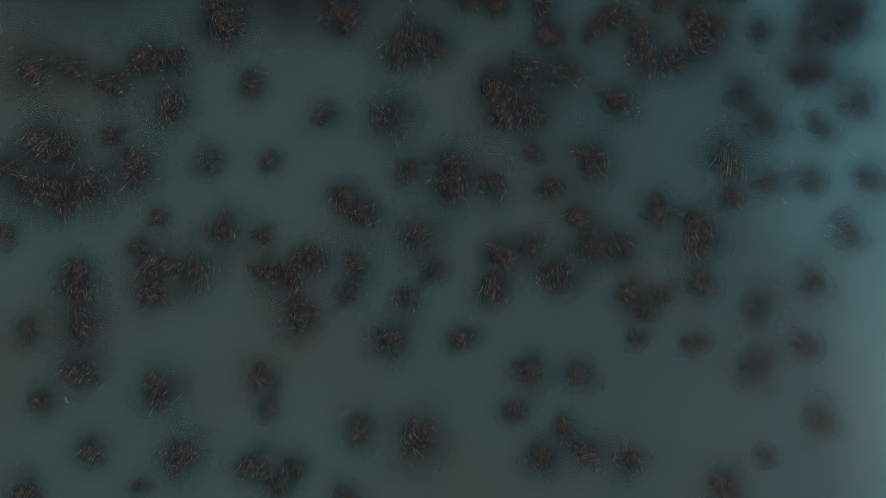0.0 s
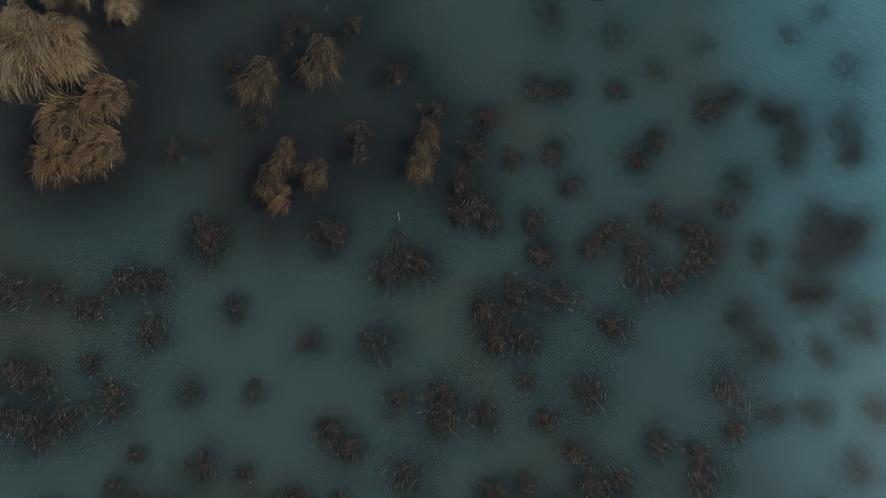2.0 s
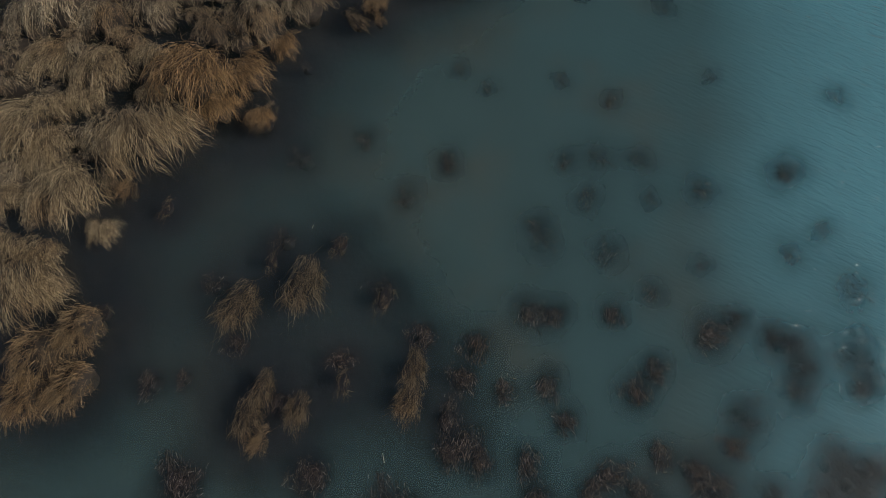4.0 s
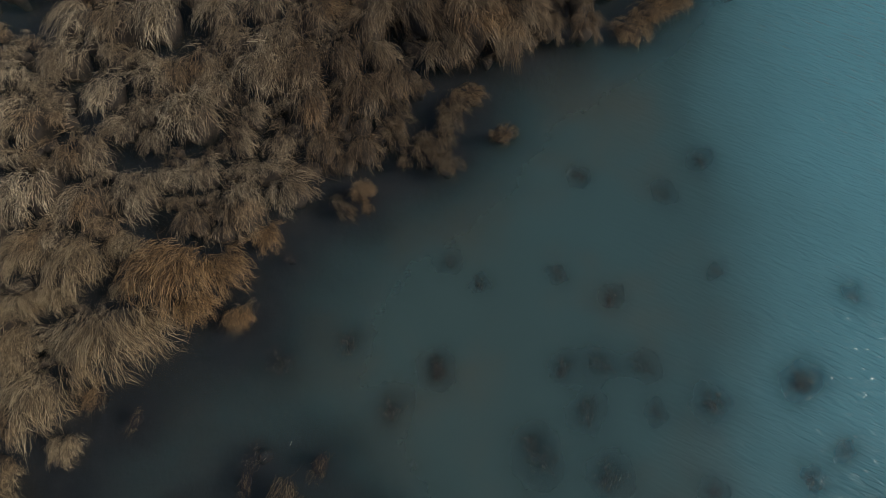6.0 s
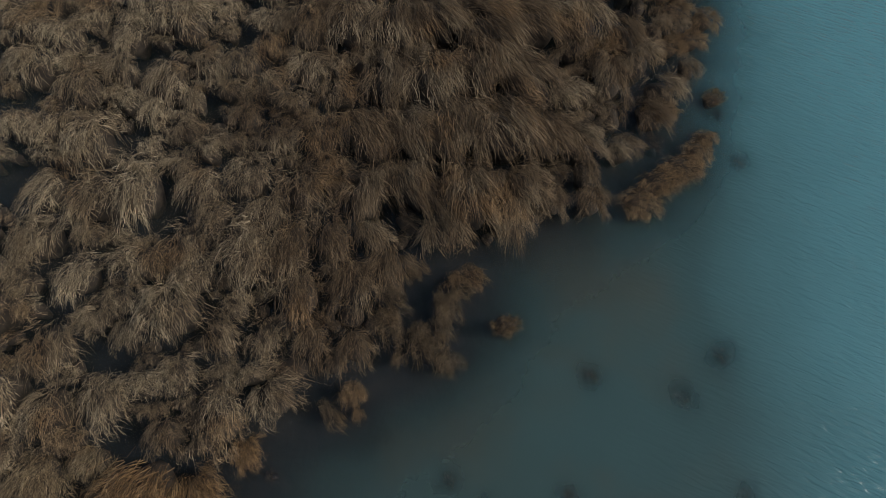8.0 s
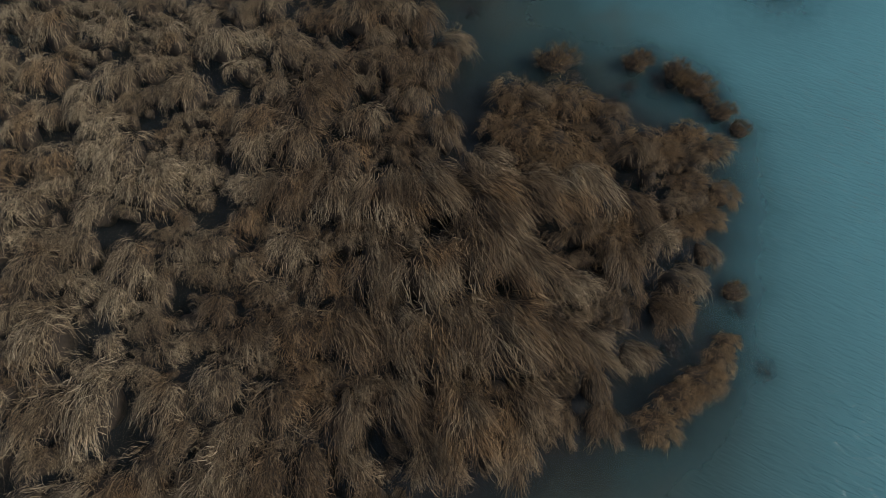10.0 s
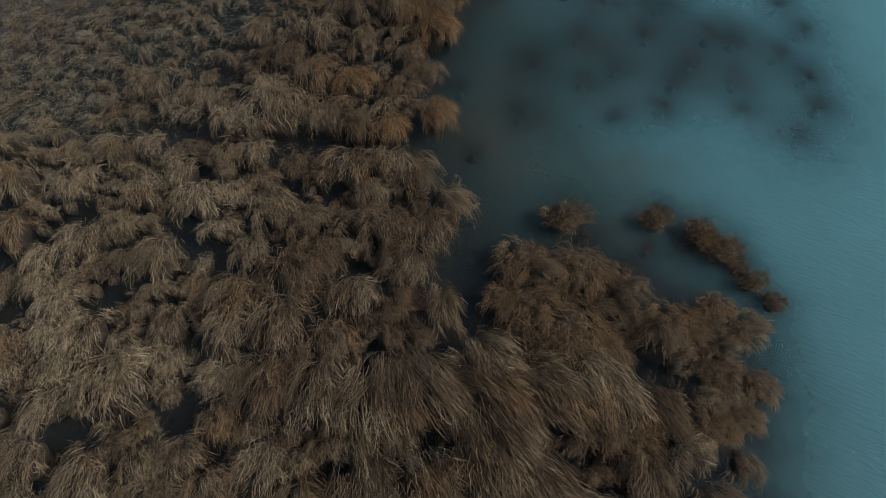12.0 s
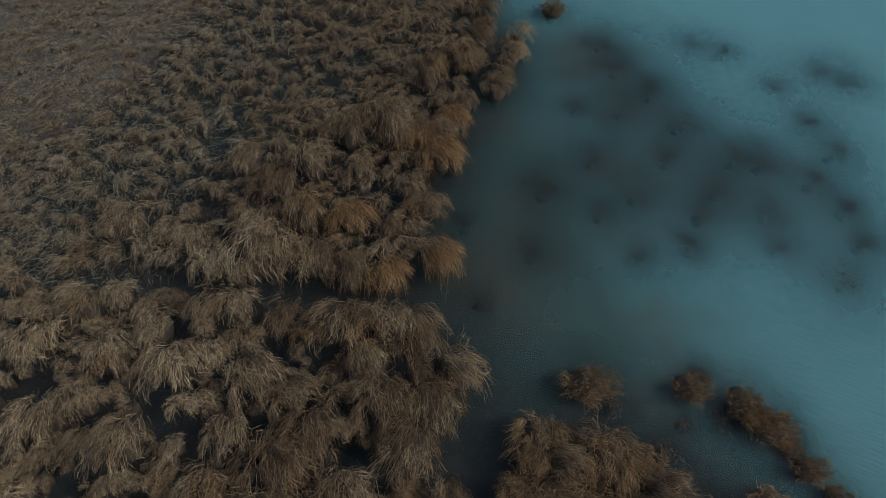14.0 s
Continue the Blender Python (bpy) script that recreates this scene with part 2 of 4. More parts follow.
# ---- kinds of tussock ----
def sedge_leaves(seed, count, locks, length, crown=(0.24, 0.16), back=0.15, swell=0.42, height=0.42, lean=0.8, spread=0.6, lift=0.5, droop=0.32, width=0.0051,
                 girth=0.050, tight=0.5, wild=0.032, parts=2, loose=0.05, turning=0.45, floor=0.03, reach=0.36):
    """Ribbons gathered in locks: each lock springs from the crown, arches over the cushion and hangs towards -y, its leaves drawing together at the tips."""
    r = np.random.RandomState(seed)
    ang, q = r.rand(locks) * 6.283, np.sqrt(r.rand(locks))
    out = np.stack([np.cos(ang) * q, np.sin(ang) * q], -1)
    turn = r.normal(0, turning, locks)
    d = np.concatenate([out * spread + np.stack([np.sin(turn), -np.cos(turn)], -1) * lean, (lift * (0.5 + r.rand(locks)))[:, None]], 1)
    d /= np.linalg.norm(d, axis=1, keepdims=True)

    def cushion(p):
        return height * np.clip(1 - (p[:, 0] ** 2 + p[:, 1] ** 2) / swell ** 2, 0, 1) ** 0.6

    p = np.concatenate([out * crown + (0, back), np.zeros((locks, 1))], 1)
    p[:, 2] = cushion(p) - 0.02
    lay, curl, n = 0.01 + 0.09 * r.rand(locks), r.normal(0, 0.09, locks), 7
    step = (length * (0.7 + 0.5 * r.rand(locks)) / n)[:, None]
    axis = [p]
    for _ in range(n):
        q = p + d * step
        q[:, 2] = np.maximum(q[:, 2], np.maximum(cushion(q) + lay, floor))
        d = (q - p) / (np.linalg.norm(q - p, axis=1, keepdims=True) + 1e-6)
        d[:, :2] += np.stack([-d[:, 1], d[:, 0]], -1) * curl[:, None]
        d[:, 2] -= droop
        d /= np.linalg.norm(d, axis=1, keepdims=True)
        p = q
        axis.append(p)
    axis = np.stack(axis, 1)
    j = r.randint(0, locks, count)
    u1 = reach * 0.6 + (1.03 - reach * 0.6) * r.rand(count) ** 0.85
    u0 = np.maximum(u1 - reach * (0.6 + 0.8 * r.rand(count)), 0.0)
    aside, over = r.normal(0, girth, count), np.abs(r.normal(0, 0.025, count))
    stray = np.where(r.rand(count) < loose, 4.0, 1.0)[:, None]
    bend = r.normal(0, wild, (count, 3)) * stray * (1, 1, 0.6)
    bow = r.normal(0, 0.03, count)
    pts = []
    for k in range(parts + 1):
        u = u0 + (u1 - u0) * k / parts
        s = np.clip(u, 0, 0.999) * n
        i = s.astype(int)
        a, b = axis[j, i], axis[j, i + 1]
        at = a + (b - a) * (s - i + np.maximum(u - 0.999, 0) * n)[:, None]
        flat = np.stack([-(b - a)[:, 1], (b - a)[:, 0], np.zeros(count)], -1)
        flat /= np.linalg.norm(flat, axis=1, keepdims=True) + 1e-6
        at = at + flat * (aside * (1 - tight * u) + bow * math.sin(3.1416 * k / parts))[:, None] + bend * (k / parts) ** 1.7
        at[:, 2] = np.maximum(at[:, 2] + over, floor * (0.5 + 0.5 * r.rand(count)))
        pts.append(at)
    return ribbons(pts, width * (0.6 + 0.8 * r.rand(count)), r)


def ribbons(pts, width, r):
    """Flat tapering leaves along rows of points, each leaf tilted a little its own way."""
    parts, count = len(pts) - 1, len(width)
    verts, tilt = [], r.normal(0, 0.5, count)
    for k in range(parts + 1):
        a = pts[min(k + 1, parts)] - pts[max(k - 1, 0)]
        side = np.stack([-a[:, 1], a[:, 0], tilt * np.hypot(a[:, 0], a[:, 1])], -1)
        side /= np.linalg.norm(side, axis=1, keepdims=True) + 1e-6
        half = (width * 0.5 * (1 - 0.5 * k / parts))[:, None]
        verts += [pts[k] - side * half, pts[k] + side * half] if k < parts else [pts[k]]
    v = np.stack(verts, 1).reshape(-1, 3)
    b = (np.arange(count) * (2 * parts + 1))[:, None]
    faces = []
    for k in range(parts - 1):
        faces += (b + [2 * k, 2 * k + 1, 2 * k + 3, 2 * k + 2]).tolist()
    k = 2 * parts - 2
    return v, faces + (b + [k, k + 1, k + 2]).tolist()


def dome(q, height):
    return height * np.clip(1 - q, 0, 1) ** 0.7


def mound(seed, radius, height, base=-0.45, back=0.06):
    """A lumpy cushion of matted leaves on a narrower stump that stands on the marsh floor."""
    r = np.random.RandomState(seed)
    n, v = 12, []
    for s in (0.42, 0.97, 0.86, 0.66, 0.36):
        for a in range(n):
            t = (a + 0.4 * r.rand()) / n * 6.283
            k = s * radius * (0.9 + 0.16 * r.rand())
            z = base if s == 0.42 else min(height, float(dome(s * s, height)) * (0.8 + 0.2 * r.rand())) - 0.02
            v.append((math.cos(t) * k, math.sin(t) * k + back, z))
    v.append((0, back, height * 0.94))
    f = [(k * n + a, k * n + (a + 1) % n, (k + 1) * n + (a + 1) % n, (k + 1) * n + a) for k in range(4) for a in range(n)]
    f += [(4 * n + a, 4 * n + (a + 1) % n, 5 * n) for a in range(n)]
    return np.array(v), f


def stems(seed, count, radius, size, proud):
    """Broken stems of a drowned tussock: short flat strokes, most of them under the surface, a few ending at it."""
    r = np.random.RandomState(seed)
    knots = r.normal(0, radius * 0.34, (9, 2))
    at = knots[r.randint(0, 9, count)] + r.normal(0, radius * 0.22, (count, 2))
    p = np.concatenate([at, np.where(r.rand(count, 1) < proud, -0.015, -0.13 * r.rand(count, 1) ** 0.8)], 1)
    head = r.normal(-1.57, 0.55, count)
    size = (size * (0.4 + r.rand(count) ** 1.4))[:, None]
    d = np.stack([np.cos(head), np.sin(head), 0.1 + 0.5 * r.rand(count)], -1)
    tip = p + d * size
    tip[:, 2] = np.minimum(tip[:, 2], 0.04 * r.rand(count))
    mid = (p + tip) / 2 + r.normal(0, 0.008, (count, 3))
    return ribbons([p, mid, tip], 0.0095 * (0.6 + 0.8 * r.rand(count)), r)


def root_mass(seed, radius):
    """A low rotten hummock whose flanks run out into the marsh floor."""
    r = np.random.RandomState(seed)
    n, v = 14, []
    for s, z in ((1.5, -0.62), (1.0, -0.50), (0.7, -0.40), (0.35, -0.33)):
        for a in range(n):
            t, k = a / n * 6.283, s * radius * (0.8 + 0.4 * r.rand())
            v.append((math.cos(t) * k, math.sin(t) * k, z + 0.03 * r.rand()))
    v.append((0, 0, -0.31))
    f = [(k * n + a, k * n + (a + 1) % n, (k + 1) * n + (a + 1) % n, (k + 1) * n + a) for k in range(3) for a in range(n)]
    return np.array(v), f + [(3 * n + a, 3 * n + (a + 1) % n, 4 * n) for a in range(n)]


def tussock_kind(name, leaf_mesh, mound_mesh, leaf_mat, mound_mat, label, group, leaf_name="leaves", mound_name="mound"):
    thing = new(name)
    thing.empty_display_size = 0.1
    tagged(mesh_object(leaf_name, *leaf_mesh, leaf_mat, thing), kind="stuff")
    mesh_object(mound_name, *mound_mesh, mound_mat, thing, True)
    return tagged(thing, label, "sedge tussock", group)


# ---- plan of the tussocks: x, y, radius ----
ISLETS = [
    (-4.32, 11.12, 0.48), (-3.05, 11.58, 0.51), (-3.74, 12.16, 0.21), (-2.38, 12.54, 0.25), (-3.65, 9.55, 0.31), (-3.86, 8.99, 0.35), (-3.6, 8.62, 0.26), (-2.89, 9.19, 0.31),
    (-2.08, 9.78, 0.24), (-0.75, 10.05, 0.33), (-0.8, 9.44, 0.33), (-1.38, 11.41, 0.25), (-7.98, 10.11, 0.47), (-7.27, 10.6, 0.41), (-8.05, 9.26, 0.4), (-7.25, 9.52, 0.4),
    (-7.06, 10.92, 0.25), (-6.09, 13.19, 0.19), (-6.96, 13.57, 0.29), (-8.79, 9.46, 0.22), (-4.28, 15.22, 0.33)]
ISLET_SPOTS = ISLETS
ROUND_ISLETS = [
    (1.04, 19.72, 0.29), (4.04, 22.63, 0.41), (4.53, 23.2, 0.42), (5.07, 23.57, 0.42), (5.51, 24.02, 0.33), (5.78, 24.45, 0.23), (6.12, 25.56, 0.26), (2.51, 32.15, 0.56),
    (4.67, 32.13, 0.41), (5.67, 31.77, 0.43), (6.14, 31.28, 0.42), (6.66, 30.5, 0.34), (7.04, 29.96, 0.27), (5.92, 31.5, 0.33), (6.42, 30.85, 0.22), (2.72, 45.25, 0.42)]
ROUND_SPOTS = ROUND_ISLETS
MID_SHORE = [
    (0.35, 20.72, 0.27), (0.07, 20.61, 0.31), (-0.14, 20.33, 0.31), (-0.23, 19.91, 0.33), (-0.37, 19.46, 0.33), (-0.63, 19.13, 0.35), (-0.18, 18.88, 0.32), (-0.76, 19.51, 0.23),
    (-1.41, 20.05, 0.36), (-1.31, 19.5, 0.35), (-1.18, 18.97, 0.19), (-0.92, 20.92, 0.27), (-1.98, 18.21, 0.27), (-2.43, 17.81, 0.25), (-1.9, 17.82, 0.16)]
FAR_SHORE = [
    (0.74, 41.24, 0.5), (1.12, 42.64, 0.56), (1.47, 43.6, 0.5), (0.26, 43.89, 0.51), (0.07, 42.38, 0.42), (-0.26, 40.65, 0.46), (-0.55, 38.46, 0.37), (-0.96, 39.3, 0.54),
    (-1.52, 39.4, 0.57), (0.45, 44.92, 0.45), (-2.14, 39.19, 0.57)]
SOUTH_TIP = [
    (-8.14, 13.45, 0.92, 8), (-9.29, 14.85, 0.75, 0), (-8.81, 11.26, 0.89, 5), (-8.03, 11.42, 0.46, 10), (-9.11, 12.28, 0.58, 0), (-8.41, 12.25, 0.42, 0), (-9.45, 13.46, 0.59, 0), (-8.6, 14.01, 0.48, 0),
    (-7.53, 14.85, 0.54, 10), (-5.16, 15.28, 0.55, 15)]
SOUTH_BED = [
    (-7.18, 12.6, 0.35, 0), (-6.52, 14.7, 0.91, 15), (-8.77, 14.45, 0.52, 0), (-8.73, 15.31, 0.56, 0), (-8.24, 15.69, 0.42, 0), (-5.68, 15.95, 0.92, 8), (-4.75, 16.41, 0.69, 25), (-6.69, 15.68, 0.33, 0),
    (-4.33, 15.29, 0.37, 15), (-7.92, 16.31, 0.75, 0), (-9.03, 16.34, 0.7, -5), (-6.97, 16.65, 0.51, -10), (-9.26, 18.03, 0.76, -10), (-9.77, 17.61, 0.5, 0), (-8.03, 17.73, 0.65, -5), (-6.82, 17.9, 0.77, 5),
    (-5.66, 18.41, 0.63, 15), (-5.55, 17.47, 0.49, 0), (-4.43, 17.76, 0.74, 0), (-3.41, 17.99, 0.59, 15), (-3.97, 17.19, 0.36, 10), (-8.46, 18.89, 0.71, 10), (-9.92, 19.66, 0.77, -5), (-10.63, 20.95, 0.52, -5)]
SOUTH_BED2 = [
    (-8.18, 20.46, 0.64, -10), (-7.77, 19.56, 0.46, -20), (-6.91, 19.44, 0.44, -10), (-6.01, 19.6, 0.86, 10), (-4.8, 19.34, 0.64, 12), (-3.9, 19.37, 0.57, 5), (-3, 19.32, 0.61, 10), (-2.1, 19.13, 0.53, 20),
    (-1.91, 18.37, 0.3, 0), (-3.35, 20.11, 0.71, 5), (-2.22, 20.51, 0.78, 5), (-1.59, 20.83, 0.65, 0), (-1.38, 19.64, 0.3, 5), (-6.95, 21.03, 0.78, 0), (-5.68, 20.74, 0.64, 0), (-4.53, 21.08, 0.83, 0),
    (-9.48, 21.29, 0.66, -10)]
MIDDLE_BED = [
    (-9.62, 22.59, 0.67, -10), (-9.88, 21.36, 0.62, 0), (-8.45, 22.53, 0.77, 0), (-7.3, 22.48, 0.87, 0), (-6.03, 22.72, 0.66, 5), (-4.89, 23.04, 0.69, 0), (-4.36, 22.17, 0.62, 0), (-3.44, 22.55, 0.75, 5),
    (-2.22, 22.64, 0.85, 8), (-5.98, 21.24, 0.69, 5), (-4.87, 21.39, 0.69, 0), (-3.71, 21.28, 0.75, 0), (-2.73, 21.44, 0.75, 5), (-1.86, 21.46, 0.68, 5), (-0.94, 22.81, 0.85, 8), (0.21, 22.61, 1.01, 10),
    (1.1, 22.13, 0.7, 10), (1.55, 22.85, 0.76, 20), (-0.33, 21.83, 0.67, 5), (2.16, 22.39, 0.45, 5), (2.98, 22.66, 0.56, 0), (2.81, 23.99, 0.75, 35), (3.83, 23.82, 0.49, 30), (-8.79, 24, 0.84, 0)]
MIDDLE_BED2 = [
    (-10.21, 24.47, 0.68, 0), (-11.01, 24.3, 0.63, 0), (-7.54, 24.01, 0.47, 40), (-6.64, 24.35, 0.47, 30), (-6.02, 24, 0.52, 20), (-5.31, 24.69, 0.63, 0), (-4.24, 24.06, 0.81, 0), (-3.31, 24.23, 0.79, 5),
    (-2.22, 24.08, 0.94, 10), (-1.01, 24.1, 0.93, 25), (-0.21, 24.27, 1.13, 28), (0.85, 24.12, 1.12, 30), (1.91, 24.29, 0.79, 30), (-11, 26.03, 0.86, 0), (-9.45, 25.33, 0.78, 0), (-8.77, 26.04, 0.65, 15),
    (-7.47, 25.52, 0.79, 10), (-6.6, 25.15, 0.54, 10), (-6.28, 26.06, 0.55, 10), (-4.84, 25.72, 0.63, 10), (-3.96, 26.08, 0.75, 10), (-2.99, 25.65, 0.63, 5), (-1.94, 25.74, 0.98, 10), (-0.82, 25.75, 1.09, 25)]
MIDDLE_BED3 = [
    (0.44, 25.93, 1.18, 30), (1.55, 26.12, 1.14, 30), (2.63, 25.44, 0.68, 30), (3.53, 25.79, 0.84, 20), (4.96, 25.8, 0.7, 20), (4.46, 24.88, 0.5, 30), (5.55, 26.23, 0.41, 15), (-11.7, 27.73, 0.91, 0),
    (-10.57, 27.34, 0.74, 0), (-9.89, 27.94, 0.69, 0), (-8.8, 27.35, 0.73, 0), (-7.32, 27.55, 0.88, 0), (-6.35, 28.04, 0.67, 0), (-5.35, 27.71, 0.57, 0), (-4.16, 27.56, 0.87, 5), (-2.98, 27.75, 0.86, 10),
    (-1.79, 27.66, 1, 10), (-0.6, 27.57, 1.14, 15), (0.57, 27.38, 1.13, 20), (1.73, 27.77, 1.13, 25), (3.03, 27.77, 0.98, 20), (4.15, 27.39, 0.79, 25)]
NORTH_BED = [
    (-10.23, 28.59, 0.75, 0), (-9.22, 28.84, 0.66, 0), (-8.31, 28.78, 0.75, 0), (-7.39, 29.29, 0.39, 0), (-6.45, 28.97, 0.61, 0), (-7.27, 28.21, 0.64, 15), (-5.27, 28.85, 0.64, 0), (-4.7, 28.13, 0.5, 5),
    (-3.93, 28.87, 1.04, 15), (-2.75, 28.46, 0.73, 12), (-1.5, 28.78, 0.45, 10), (-1.16, 28.14, 0.49, 5), (-0.43, 29.4, 0.75, 10), (0.57, 28.39, 0.9, 30), (-0.19, 27.88, 0.66, 12), (4.2, 28.9, 0.64, 10),
    (-11.03, 29.98, 0.74, 0), (-9.19, 29.62, 0.7, -5), (-7.31, 30.52, 0.69, 10), (-6.21, 30.04, 0.48, 0), (-8.18, 30.79, 0.52, 0), (-5.17, 29.74, 0.66, 0), (-5.1, 31.1, 0.6, -10), (-3.87, 30.37, 0.95, 15)]
NORTH_BED2 = [
    (-2.57, 29.99, 0.8, 20), (-3.17, 30.97, 0.74, 15), (-1.38, 30.74, 0.92, 5), (-11.16, 31.53, 0.82, 0), (-9.33, 31.07, 0.7, 0), (-8.54, 31.4, 0.56, 0), (-10.06, 30.5, 0.58, -5), (-8.12, 32.51, 0.67, 0),
    (-6.7, 32.3, 0.84, 5), (-5.78, 32.64, 0.53, 5), (-4.74, 32.27, 0.83, 15), (-3.76, 31.62, 0.73, 15), (-3.06, 33.25, 0.82, 10), (-2.46, 32.49, 0.59, 10), (-1.88, 31.77, 0.81, 10), (-0.79, 31.61, 0.8, 10),
    (-0.38, 32.34, 0.76, 15), (-1.09, 33.28, 0.72, 5), (-11.56, 32.65, 0.78, 0), (-10.14, 33.06, 0.75, 0), (-9.21, 33.67, 0.73, 0), (-7.76, 33.69, 0.39, 5), (-7.19, 33.26, 0.56, 0), (-6.26, 33.91, 0.66, 0)]
NORTH_BED3 = [
    (-5.44, 33.72, 0.62, 5), (-4.48, 33.57, 0.62, 5)]
POINT_BED = [
    (1.19, 30.79, 0.86, -8), (2.63, 30.57, 0.79, 0), (3.47, 30.55, 0.57, 10), (1.5, 29.52, 0.8, 0), (2.42, 29.39, 0.79, 5), (1.93, 28.71, 0.71, 10), (2.97, 28.8, 0.71, 10),
    (0.84, 29.97, 0.57, -10), (4.68, 29.66, 0.68, 0), (5.63, 29.83, 0.5, 12), (4.98, 28.99, 0.64, 10), (6.15, 29.09, 0.56, 20), (5.56, 28.29, 0.62, 15), (6.11, 27.9, 0.52, 20), (5.21, 27.25, 0.6, 10),
    (5.85, 27.14, 0.5, 15), (4.78, 25.31, 0.5, 15), (3.35, 26.85, 0.66, 25)]
FAR_BED = [
    (-3, 34.91, 0.62, 10), (-2.13, 34.89, 0.62, 15), (-0.88, 35.24, 0.65, 5), (-1.08, 36.87, 0.6, 5), (-1.66, 37.34, 0.55, 5), (-3.87, 35.07, 0.8, 5), (-5.07, 35.37, 0.95, 5), (-5.77, 34.71, 0.54, 0),
    (-6.51, 35.31, 0.64, 0), (-7.17, 35.89, 0.62, 0), (-3.15, 36.48, 0.72, 10), (-2.09, 36.3, 0.41, 5), (-4.37, 36.47, 0.84, 5), (-5.57, 36.27, 0.72, 0), (-7.35, 36.87, 0.37, 0), (-8.84, 36.19, 0.82, 0),
    (-7.88, 36.01, 0.57, 0), (-1.02, 38.5, 0.79, 8), (-1.62, 39.43, 0.75, 5), (-2.39, 39.89, 0.83, 5), (-3.51, 39.42, 0.85, 5), (-4.37, 38.53, 0.8, 5), (-3.06, 38.22, 0.63, 10), (-5.19, 37.69, 0.75, 0)]
FAR_BED2 = [
    (-0.57, 40.13, 0.66, 5), (-6.28, 38.42, 0.71, 0), (0.88, 41.87, 0.63, 10), (1.26, 42.96, 0.61, 10), (-0.26, 42.41, 0.78, 5), (-1.3, 41.62, 0.84, 5), (0.28, 43.53, 0.66, 5)]
BED_SPOTS = SOUTH_TIP + SOUTH_BED + SOUTH_BED2 + MIDDLE_BED + MIDDLE_BED2 + MIDDLE_BED3 + NORTH_BED + NORTH_BED2 + NORTH_BED3 + POINT_BED + FAR_BED + FAR_BED2
SHORE_SPOTS = MID_SHORE + FAR_SHORE + [s[:3] for s in BED_SPOTS]
NEAR_LEFT = [
    (-4.64, 3.55, 0.34), (-5.17, 2.63, 0.39), (-5.91, 2.76, 0.33), (-5.91, 2.21, 0.28), (-5.89, 3.66, 0.22), (-6.28, 3.08, 0.17), (-3.85, 3.42, 0.2), (-3.29, 2.66, 0.33),
    (-2.87, 3.02, 0.31), (-3.01, 1.91, 0.35), (-3.79, 2.75, 0.22), (-1.97, 2.94, 0.31), (-2.05, 2.39, 0.24), (-0.94, 2.33, 0.27), (-2.29, 4.28, 0.28), (-1.93, 3.96, 0.33),
    (-0.79, 3.56, 0.39), (-0.47, 2.9, 0.22), (-1.23, 1.56, 0.35), (-0.59, -0.27, 0.43), (-5, -0.8, 0.34), (-5.55, 0.38, 0.38), (-7.17, 0.68, 0.36), (-7.21, 1.49, 0.35),
    (-7.36, 2.25, 0.39)]
NEAR_LEFT2 = [
    (-7.45, 2.58, 0.24), (-8.25, 1.38, 0.24), (-6.73, -0.78, 0.27), (-7.92, -1.56, 0.27), (-7.81, 0.06, 0.22), (-3.68, 0.69, 0.27), (-3.42, 0.17, 0.19), (-1.72, -0.12, 0.27),
    (-3.65, -0.88, 0.32), (-2.9, -0.95, 0.21), (-5.8, -1.35, 0.16), (-3.19, -1.27, 0.21), (-1.91, -1.36, 0.21), (-8.5, 4.22, 0.4), (-7.92, 4.08, 0.43), (-7.32, 4.28, 0.43),
    (-8.02, 4.94, 0.4), (-8.51, 5.21, 0.37), (-9, 4.55, 0.28), (-6.98, 5.34, 0.25), (-6.45, 4.67, 0.43), (-5.9, 5.98, 0.4), (-7.21, 6.4, 0.37), (-8.82, 6.68, 0.46),
    (-8.01, 6.72, 0.29), (-6.52, 6.91, 0.41), (-5.94, 6.93, 0.35), (-8.88, 3.24, 0.22)]
NEAR_MID = [
    (0.14, 1.62, 0.24), (1.46, 1.09, 0.27), (2.38, 1.08, 0.27), (1.21, 0.34, 0.24), (1.72, -0.47, 0.27), (2.57, -0.32, 0.27), (3.37, -0.49, 0.26), (5.17, -0.86, 0.26),
    (0.84, 3.3, 0.31), (1.44, 3.44, 0.28), (1.95, 2.96, 0.35), (0.69, 2.68, 0.31), (2.6, 3.49, 0.31), (2.37, 4.1, 0.31), (1.8, 4.64, 0.28), (3.16, 3.52, 0.35),
    (3.33, 2.64, 0.24), (3.66, 2.33, 0.24), (3.99, 2.67, 0.2), (-0.19, 5.07, 0.34), (-0.22, 4.61, 0.4), (-1.03, 4.92, 0.28), (0.62, 4.65, 0.31), (2.57, 5.25, 0.41),
    (3.06, 6.5, 0.36), (1.44, 5.32, 0.23), (0.54, 6.75, 0.34), (1.16, 7.01, 0.39), (0.79, 6.17, 0.41), (1.36, 6.13, 0.39), (1.96, 7.05, 0.46)]
NEAR_MID2 = [
    (-1.48, 5.94, 0.43), (-2.8, 5.94, 0.28), (-4.34, 6.53, 0.29), (-3.81, 4.96, 0.23), (-5.05, 4.9, 0.28), (-5.09, 7.83, 0.44), (-2.6, 8.06, 0.35), (-1.45, 7.32, 0.37),
    (-1.06, 7.64, 0.44), (-0.64, 7.48, 0.25), (1.65, 7.88, 0.29), (2.19, 0.02, 0.21)]
